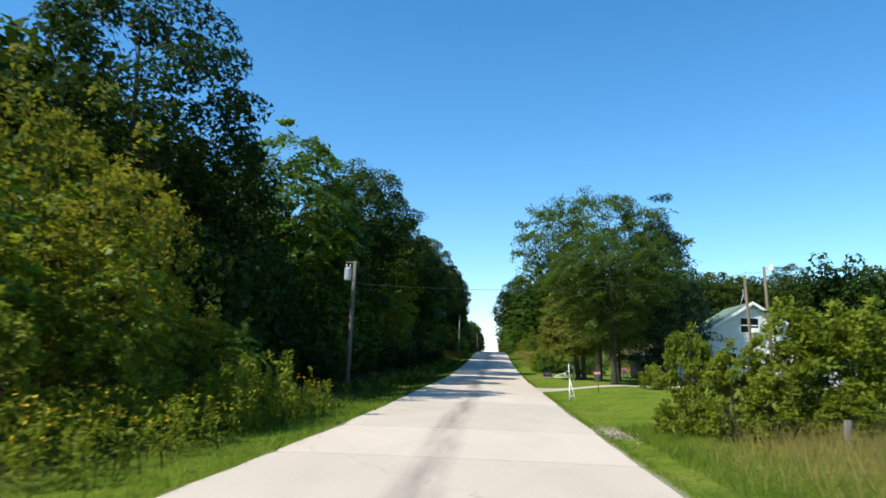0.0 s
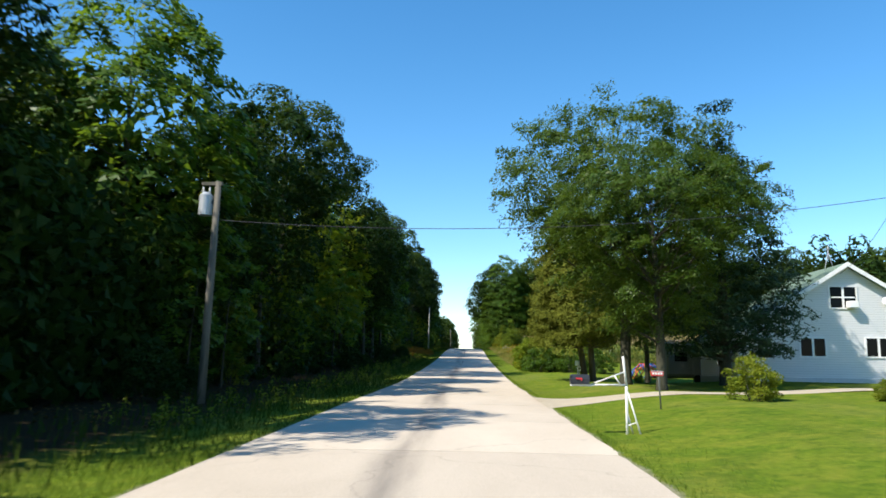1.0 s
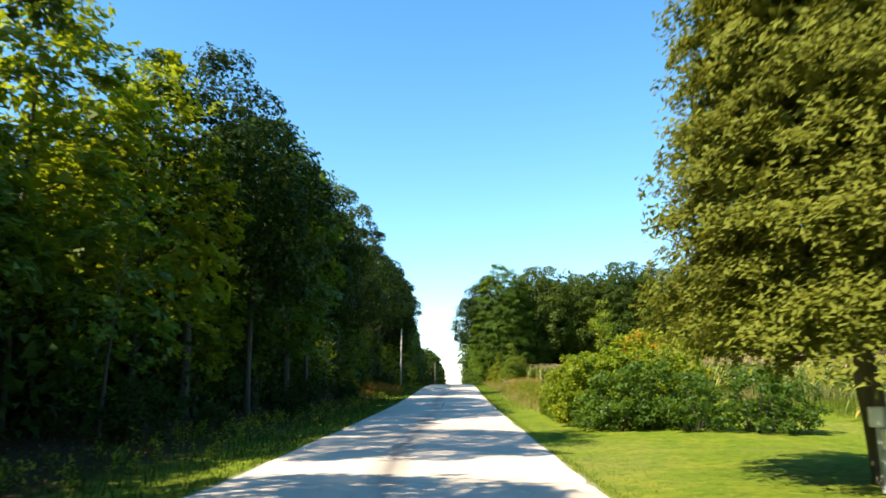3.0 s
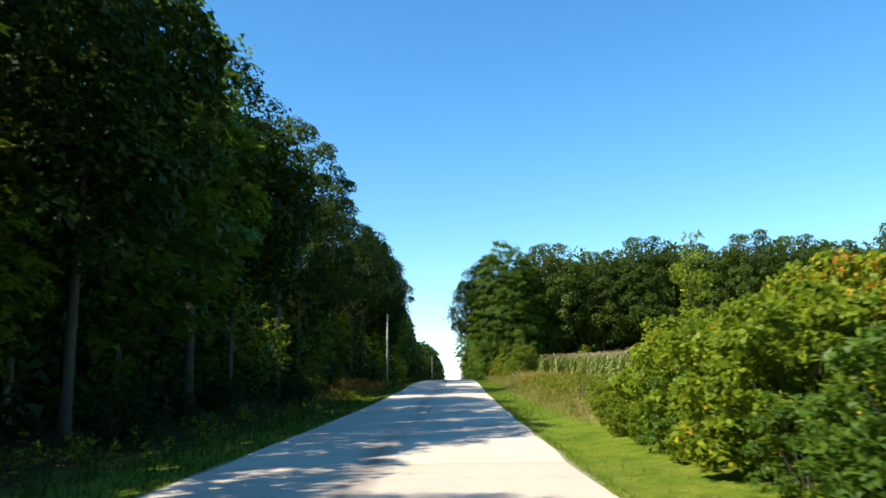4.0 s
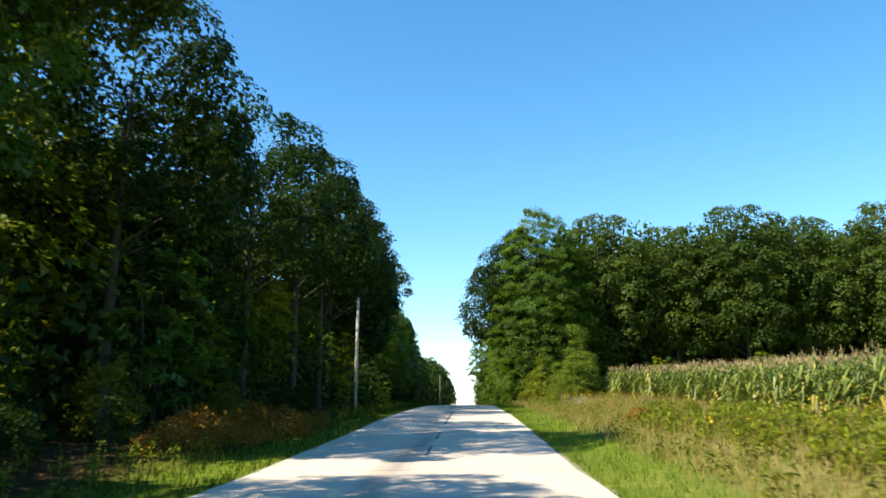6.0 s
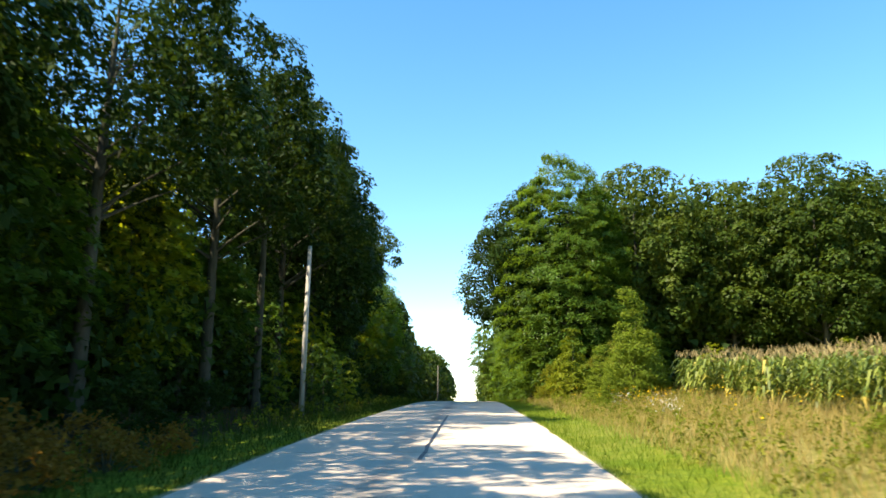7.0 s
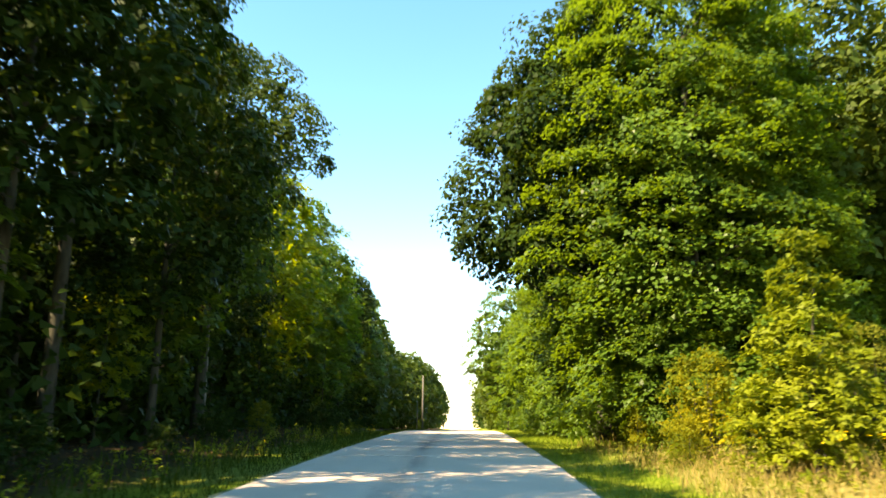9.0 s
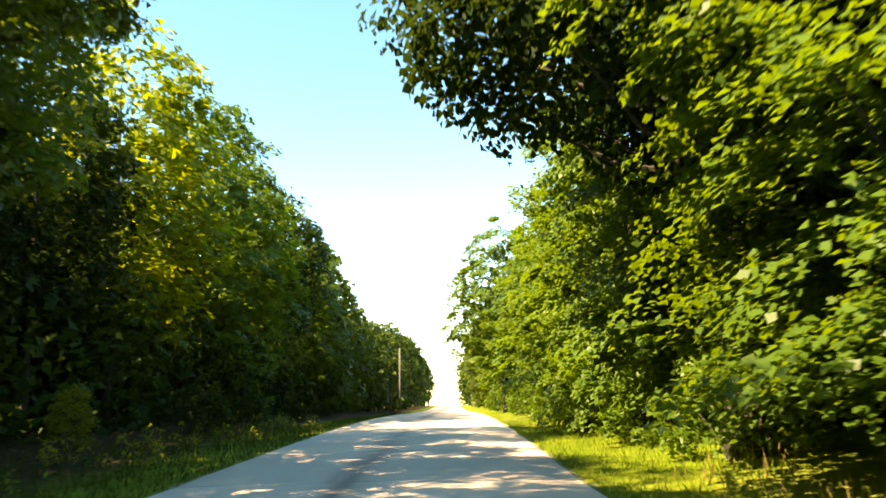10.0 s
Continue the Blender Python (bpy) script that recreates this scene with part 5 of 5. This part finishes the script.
    r = make_shrub("shrub", 49, "low rusty-leaved brush at the wood's edge", "shrub", SUMAC, 1.6, 1.5, 0.6, 1000, 0.10, "rusty brush", 10)
    put(r, -5.4, 123.5, 0, 1.0)
    for x, y, s in ((-6.4, 119.4, 1.1), (-5.6, 121.2, 1.0), (-7.2, 121.8, 1.2), (-6.6, 123.8, 1.2), (-5.3, 125.8, 1.0), (-6.7, 126.2, 1.2), (-5.6, 128.0, 1.0), (-6.8, 128.8, 1.2), (-5.5, 130.4, 0.9), (-6.6, 131.6, 1.1), (-5.8, 133.4, 0.8), (-7.6, 124.8, 1.3), (-7.8, 130.0, 1.3), (6.9, 126.6, 0.7), (9.0, 159.0, 1.0)):
        another(r, x, y, rng.uniform(0, 360), s)


build_shrubs()


# ---- grass, weeds and corn ----
def blades(rng, xs, ys, h, w, lean=0.5):
    """Bent grass blades: a narrow four-cornered piece each."""
    n = len(xs)
    zs = np.array([ground_z(x, y) for x, y in zip(xs, ys)])
    p = np.stack([xs, ys, zs], 1)
    a = rng.uniform(0, 2 * np.pi, n)
    hh = h * rng.uniform(0.5, 1.4, n)
    ww = w * rng.uniform(0.6, 1.4, n)
    side = np.stack([np.cos(a), np.sin(a), np.zeros(n)], 1) * ww[:, None]
    b = rng.uniform(0, 2 * np.pi, n)
    off = np.stack([np.cos(b) * lean * hh * rng.uniform(0.2, 1, n), np.sin(b) * lean * hh * rng.uniform(0.2, 1, n), hh], 1)
    return np.stack([p - side * 0.5, p + side * 0.5, p + off * 0.6 + side * 0.4, p + off], 1)


def stuff(name, corners, mat, label, category):
    ob = new(name, quads_mesh(name, corners, mat))
    return tagged(ob, label, category, kind="stuff")


def strip(rng, n, x0, x1, y0, y1, gap=None, power=1.0):
    u = rng.uniform(0, 1, n) ** power
    xs, ys = x0 + (x1 - x0) * u, rng.uniform(y0, y1, n)
    if gap:
        keep = [not (abs(y - 41.3) < 1.2 + 2.4 * math.exp(-(x - 3.15) / 1.3)) for x, y in zip(xs, ys)]
        xs, ys = xs[keep], ys[keep]
    return xs, ys


def build_grass():
    rng = np.random.default_rng(12)
    q = [blades(rng, *strip(rng, 15000, HALF + 0.03, 4.8, 2, 215, True, 1.5), 0.05, 0.011, 1.5),
         blades(rng, *strip(rng, 20000, HALF + 0.02, 6.2, 92, 200, True), 0.14, 0.015, 0.8)]
    for side in (-1, 1):
        xs, ys = strip(rng, 9000, HALF - 0.07, HALF + 0.26, 0, 150, side > 0)
        tuft = np.array([noise.noise((side * 4.0, y * 0.9, 2.0)) + 0.5 * noise.noise((side * 4.0, y * 3.1, 6.0)) for y in ys])
        keep = xs - HALF > 0.06 - 0.14 * tuft
        q.append(blades(rng, side * xs[keep], ys[keep], 0.075, 0.012, 1.2))
    xs = np.abs(rng.normal(0, 1.3, 9000)) + 4.0
    q.append(blades(rng, xs, rng.uniform(1, 18, 9000), 0.17, 0.011, 0.9))
    q.append(blades(rng, *strip(rng, 9000, -HALF - 0.03, -5.4, 0, 27, None, 1.2), 0.12, 0.013, 1.0))
    stuff("verge_grass", np.concatenate(q), GRASS, "short green grass along the mown verge and lawn", "grass")
    # This strip takes the green with tree shade painted in.
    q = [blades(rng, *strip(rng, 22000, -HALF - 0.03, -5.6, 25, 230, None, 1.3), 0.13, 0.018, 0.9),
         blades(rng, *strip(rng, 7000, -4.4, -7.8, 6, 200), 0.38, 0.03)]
    stuff("wood_edge_grass", np.concatenate(q), SHADE_GRASS, "grass along the wood's edge, shade put into its green", "grass")
    q = [blades(rng, *strip(rng, 9000, 4.9, 7.5, 88, 172), 0.34, 0.014, 0.7), blades(rng, *strip(rng, 15000, 7.0, 11.8, 88, 166), 0.52, 0.015, 0.7), blades(rng, *strip(rng, 6000, 4.4, 9, 1, 12.5, None, 0.7), 0.30, 0.009, 0.9), blades(rng, *strip(rng, 9000, 5.6, 15, 4, 15), 0.52, 0.009, 0.9),
         blades(rng, *strip(rng, 1500, 4.6, 6.5, 92, 180), 0.3, 0.02)]
    stuff("dry_grass", np.concatenate(q), DRYGRASS, "dry tan grass and weeds in the field margin", "grass")

    def flowers(name, xs, ys, h, mat, label, size, per):
        pts = []
        for x, y in zip(xs, ys):
            z = ground_z(x, y)
            hh = h * rng.uniform(0.6, 1.25)
            pts.append(np.array([x, y, z + hh]) + rng.normal(0, 1, (per, 3)) * np.array([0.09, 0.09, 0.07]))
        pts = np.concatenate(pts)
        stuff(name, leaves(rng, pts, np.tile((0, 0, 1.0), (len(pts), 1)), size, 0.9), mat, label, "flowers")

    def weeds(name, xs, ys, h, mat, label, leaf, per):
        pts = []
        for x, y in zip(xs, ys):
            z = ground_z(x, y)
            hh = h * rng.uniform(0.55, 1.3)
            t = rng.uniform(0.08, 1, per)
            a = rng.uniform(0, 2 * np.pi, per)
            r = 0.13 * (1.15 - t) + 0.03
            pts.append(np.stack([x + np.cos(a) * r, y + np.sin(a) * r, z + t * hh], 1))
        pts = np.concatenate(pts)
        c = leaves(rng, pts, np.tile((0, 0, 0.8), (len(pts), 1)), leaf, 0.35)
        stem = blades(rng, np.asarray(xs), np.asarray(ys), h, 0.012, 0.1)
        stuff(name, np.concatenate([c, stem]), mat, label, "weeds")

    xs, ys = strip(rng, 420, -4.7, -7.8, 5, 23)
    weeds("roadside_weeds", xs, ys, 0.85, BUSH, "leafy green weeds before the wood's edge", 0.14, 22)
    flowers("yellow_wildflowers", xs[:200], ys[:200], 0.84, FLOWER, "yellow wildflowers among roadside weeds", 0.055, 5)
    xs, ys = strip(rng, 60, -4.9, -6.0, 13.5, 19.5)
    weeds("tall_weeds", xs, ys, 1.5, BUSH, "tall broad-leaved weeds at the wood's edge", 0.22, 34)
    xs, ys = strip(rng, 900, 4.9, 10.5, 88, 172)
    weeds("margin_weeds", xs, ys, 0.38, OLIVE, "olive leafy weeds along the field margin", 0.12, 18)
    xs, ys = strip(rng, 520, 5.3, 10.5, 88, 172)
    weeds("margin_weeds", xs, ys, 0.46, BUSH, "leafy weeds along the field margin", 0.12, 18)
    xs, ys = strip(rng, 380, 6.6, 10.4, 104, 127)
    weeds("broadleaf_weeds", xs, ys, 0.55, BUSH, "broad-leaved yellow-green weeds before the corn", 0.19, 24)
    xs, ys = strip(rng, 55, 5.4, 9.6, 95, 172)
    flowers("goldenrod", xs, ys, 0.8, FLOWER, "small yellow goldenrod heads in the field margin", 0.05, 5)
    xs, ys = strip(rng, 45, 6.2, 8.8, 142, 150)
    flowers("goldenrod", xs, ys, 0.7, FLOWER, "yellow goldenrod before the young pines", 0.035, 7)
    xs = np.concatenate([rng.normal(x, 0.2, 16) for x in (6.5, 7.4, 6.9)])
    ys = np.concatenate([rng.normal(y, 0.35, 16) for y in (138.6, 142.4, 147.0)])
    flowers("white_asters", xs, ys, 0.6, WHITE_FLOWER, "white asters in the field margin", 0.03, 7)
    xs, ys = strip(rng, 480, -5.0, -7.6, 30, 205)
    weeds("shaded_weeds", xs, ys, 0.5, BUSH, "low shaded weeds along the dark wood", 0.13, 18)
    xs, ys = strip(rng, 50, -4.6, -6.6, 40, 200)
    flowers("scattered_flowers", xs, ys, 0.45, FLOWER, "a few yellow flowers in the shaded verge", 0.05, 4)
    # leaf fill inside the woods: closes sky gaps and deepens the shade
    def thick(name, xs, ys, top, label):
        z = np.array([ground_z(x, y) for x, y in zip(xs, ys)]) + rng.uniform(0.0, 1.0, len(xs)) ** 1.4 * top
        p = np.stack([xs, ys, z], 1)
        stuff(name, leaves(rng, p, np.tile((0, 0, 0.6), (len(p), 1)), 0.7, 0.8, 0.25, 0.9, 3), SHADE_OAK, label, "undergrowth")

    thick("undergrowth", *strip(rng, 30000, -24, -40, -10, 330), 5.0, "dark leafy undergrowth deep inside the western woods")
    # Near-black leaves put in where the wood's foot lies in shade.
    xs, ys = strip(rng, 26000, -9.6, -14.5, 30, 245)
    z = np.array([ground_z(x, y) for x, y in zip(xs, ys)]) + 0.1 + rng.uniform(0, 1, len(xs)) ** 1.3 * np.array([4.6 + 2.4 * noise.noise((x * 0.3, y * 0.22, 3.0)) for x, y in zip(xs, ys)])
    stuff("undergrowth", leaves(rng, np.stack([xs, ys, z], 1), rng.normal(0, 1, (len(xs), 3)), 0.36, 0.8, 0.25, 0.6, 3), SHADE_OAK, "dark undergrowth fill standing in for shade below the roadside trees", "undergrowth")
    # More dark leaves as painted shade behind the bright young growth.
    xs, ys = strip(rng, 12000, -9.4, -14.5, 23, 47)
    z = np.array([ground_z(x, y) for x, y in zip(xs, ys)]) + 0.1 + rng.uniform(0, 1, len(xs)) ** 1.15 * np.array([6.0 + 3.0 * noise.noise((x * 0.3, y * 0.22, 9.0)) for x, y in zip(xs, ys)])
    stuff("undergrowth", leaves(rng, np.stack([xs, ys, z], 1), rng.normal(0, 1, (len(xs), 3)), 0.36, 0.8, 0.25, 0.6, 3), SHADE_OAK, "dark undergrowth fill standing in for shade behind the young trees", "undergrowth")
    thick("undergrowth", *strip(rng, 32000, 12, 118, 184, 200), 6.0, "dark leafy undergrowth inside the field woods")
    # Loose leaves without trees, added to close sky holes in the field woods.
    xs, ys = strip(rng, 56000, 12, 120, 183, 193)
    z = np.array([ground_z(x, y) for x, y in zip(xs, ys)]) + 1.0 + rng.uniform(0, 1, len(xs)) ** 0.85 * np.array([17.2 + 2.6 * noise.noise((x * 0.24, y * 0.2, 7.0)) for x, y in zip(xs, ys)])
    stuff("woods_foliage", leaves(rng, np.stack([xs, ys, z], 1), np.tile((0, 0, 0.6), (len(xs), 1)), 0.62, 0.8, 0.25, 0.8, 3), ASH, "dense leaf fill closing sky holes inside the field woods", "foliage")
    # Loose dark leaves added to block light and blacken the wood's inside.
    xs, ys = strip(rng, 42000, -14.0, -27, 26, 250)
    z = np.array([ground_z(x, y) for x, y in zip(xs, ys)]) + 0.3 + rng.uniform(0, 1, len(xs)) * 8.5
    stuff("woods_foliage", leaves(rng, np.stack([xs, ys, z], 1), rng.normal(0, 1, (len(xs), 3)), 0.75, 0.85, 0.2, 0.5, 3), SHADE_OAK, "dense dark leaf fill blocking light inside the western woods", "foliage")
    thick("undergrowth", *strip(rng, 16000, 9, 22, 178, 330), 4.2, "dark leafy undergrowth inside the eastern woods")
    # pale stones spilled beside the road
    n = 1400
    xs, ys = rng.normal(3.75, 0.24, n), rng.normal(16.6, 0.9, n)
    keep = xs > HALF + 0.05
    p = np.stack([xs, ys, np.array([ground_z(x, y) for x, y in zip(xs, ys)]) + 0.012], 1)[keep]
    stuff("spilled_gravel", leaves(rng, p, np.tile((0, 0, 1.0), (len(p), 1)), 0.045, 0.8, 0.3, 0.25), GRAVEL, "pale stones spilled on the road's edge", "gravel")
    # fallen leaves and litter tufts under the western trees
    xs, ys = strip(rng, 9000, -5.5, -14, 30, 200)
    p = np.stack([xs, ys, np.array([ground_z(x, y) for x, y in zip(xs, ys)]) + 0.03], 1)
    stuff("fallen_leaves", leaves(rng, p, np.tile((0, 0, 1.0), (len(p), 1)), 0.12, 0.7, 0.3, 0.35), DEAD, "brown fallen leaves under the trees", "leaf litter")


build_grass()


def build_corn():
    """Standing corn in rows: arching leaves on stalks at the field's edges, tassels above the rest."""
    rng = np.random.default_rng(3)

    def edge_x(y):
        return 11.6 - 1.3 * smooth(140, 152, y) + 2.4 * smooth(96, 80, y)

    near, mid, far = [], [], []
    x = 9.9
    while x < 76:
        front = x < 14.0
        step = 0.24 if front else 0.42 if x < 22 else 0.62 if x < 36 else 0.9
        for y in np.arange(72.0, 153.0, step):
            yy = y + rng.uniform(-0.07, 0.07)
            xx = x + rng.uniform(-0.06, 0.06)
            if xx < edge_x(yy) or yy < 74:
                continue
            edge = yy < 75.5
            (near if front or edge else mid if x < 22 else far).append((xx, yy))
        x += 0.75 if x < 36 else 1.1

    def plants(spots, count, low, label, name):
        s = np.array(spots)
        n = len(s)
        zg = np.array([ground_z(a, b) for a, b in s])
        h = rng.uniform(1.65, 2.1, n)
        out, dry = [], []
        spin = rng.uniform(0, 6.28, n)
        for k in range(count):
            t = low + (0.92 - low) * (k + rng.uniform(0, 1, n)) / count
            a = (k % 2) * np.pi + rng.uniform(-0.7, 0.7, n) + spin
            ln = rng.uniform(0.4, 0.68, n) * (1 - 0.35 * np.abs(t - 0.5))
            d = np.stack([np.cos(a), np.sin(a), np.zeros(n)], 1)
            sd = np.stack([-np.sin(a), np.cos(a), np.zeros(n)], 1) * 0.055
            base = np.stack([s[:, 0], s[:, 1], zg + t * h], 1)
            up = np.array([0, 0, 1.0])
            m = base + d * (ln * 0.5)[:, None] + up * (ln * rng.uniform(0.1, 0.42, n))[:, None]
            tip = base + d * ln[:, None] + up * (ln * rng.uniform(-0.75, 0.05, n))[:, None]
            old = rng.uniform(0, 1, n) < (0.0 if low > 0.2 else 0.4 if k < 3 else 0.1 if k < 6 else 0.02)
            for into, keep in ((dry, old), (out, ~old)):
                into.append(np.stack([base - sd * 0.4, base + sd * 0.4, m + sd, m - sd], 1)[keep])
                into.append(np.stack([m - sd, m + sd, tip + sd * 0.15, tip - sd * 0.15], 1)[keep])
        st = np.stack([s[:, 0], s[:, 1], zg], 1)
        w = np.array([0.014, 0.014, 0])
        top = st + np.stack([np.zeros(n), np.zeros(n), h], 1)
        out.append(np.stack([st - w, st + w, top + w * 0.5, top - w * 0.5], 1))
        stuff(name, np.concatenate(out), CORN, label, "corn")
        if low < 0.2:
            stuff("corn_lower_leaves", np.concatenate(dry), DRYCORN, "yellowing lower leaves of the standing corn", "corn")
        tas = []
        for k in range(5):
            a = rng.uniform(0, 6.28, n)
            d = np.stack([np.cos(a) * 0.11, np.sin(a) * 0.11, np.full(n, 0.12 + 0.04 * k)], 1)
            sd = np.stack([-np.sin(a), np.cos(a), np.zeros(n)], 1) * (0.014 if low < 0.2 else 0.03)
            tas.append(np.stack([top - sd, top + sd, top + d + sd * 0.4, top + d - sd * 0.4], 1))
        return np.concatenate(tas)

    t = [plants(near, 12, 0.12, "rows of tall green corn with drying lower leaves", "corn_rows"), plants(mid, 5, 0.45, "standing corn deeper in the field", "corn_rows"), plants(far, 4, 0.55, "far standing corn in the field", "corn_rows")]
    stuff("corn_tassels", np.concatenate(t), TASSEL, "tan tassels above the standing corn", "corn")


build_corn()


# ---- road: cast slabs, tar seam ----
def build_road():
    road = new("road")
    tagged(road, "pale old concrete road cast in slabs", "road", kind="structure")
    length, first = 5.85, 10.13
    rng = np.random.default_rng(9)

    def slab(y0, y1, segs):
        verts, faces = [], []
        cols = (-HALF, -HALF + 0.18, -1.6, 0.0, 1.6, HALF - 0.18, HALF)
        for j in range(segs + 1):
            y = y0 + (y1 - y0) * j / segs
            for c in cols:
                x = c
                if abs(c) > 3.0:
                    x += 0.06 * noise.noise((c, y * 1.1, 2.0)) + 0.10 * noise.noise((c, y * 0.23, 5.0))
                z = road_z(y) + 0.012 - 0.02 * (abs(c) / HALF) ** 2
                if j in (0, segs):
                    z -= 0.006
                verts.append((x, y, z))
        w = len(cols)
        for j in range(segs):
            for i in range(w - 1):
                faces.append((j * w + i, j * w + i + 1, (j + 1) * w + i + 1, (j + 1) * w + i))
        top = len(verts)
        rim = [i for i in range(w)] + [j * w + w - 1 for j in range(1, segs + 1)] + [segs * w + i for i in range(w - 2, -1, -1)] + [j * w for j in range(segs - 1, 0, -1)]
        for i in rim:
            x, y, z = verts[i]
            verts.append((x, y, z - 0.16))
        for k in range(len(rim)):
            k2 = (k + 1) % len(rim)
            faces.append((rim[k2], rim[k], top + k, top + k2))
        return part("slab", (verts, faces), CONCRETE, road)

    k = -8
    while first + k * length < 440:
        y0 = first + k * length
        g = 0.014 + 0.016 * rng.uniform()
        slab(y0 + g, y0 + length - g, 5)
        k += 1
    bed = []
    faces = []
    ys = list(np.arange(-40, 446, 3.0))
    for y in ys:
        bed += [(-HALF + 0.12, y, road_z(y) - 0.045), (HALF - 0.12, y, road_z(y) - 0.045)]
    for j in range(len(ys) - 1):
        faces.append((2 * j, 2 * j + 1, 2 * j + 3, 2 * j + 2))
    part("joint_filler", (bed, faces), TAR, road)

    def seam(y0, y1, x0, width):
        verts, faces = [], []
        n = max(4, int((y1 - y0) / 0.35))
        for j in range(n + 1):
            y = y0 + (y1 - y0) * j / n
            x = x0 + 0.03 * noise.noise((y * 0.8, 3, 1))
            w = width * (0.75 + 0.5 * noise.noise((y * 1.3, 8, 1)))
            for s in (-1, 1):
                verts.append((x + s * w, y, road_z(y) + 0.0175))
        for j in range(n):
            faces.append((2 * j, 2 * j + 1, 2 * j + 3, 2 * j + 2))
        part("tar_seam", (verts, faces), TAR, road, "black tar over the middle joint")

    seam(97.0, 104.5, 0.02, 0.045)
    seam(118.5, 121.5, 0.0, 0.05)
    seam(124.0, 127.0, 0.01, 0.06)
    seam(131.5, 149.0, 0.01, 0.06)


build_road()
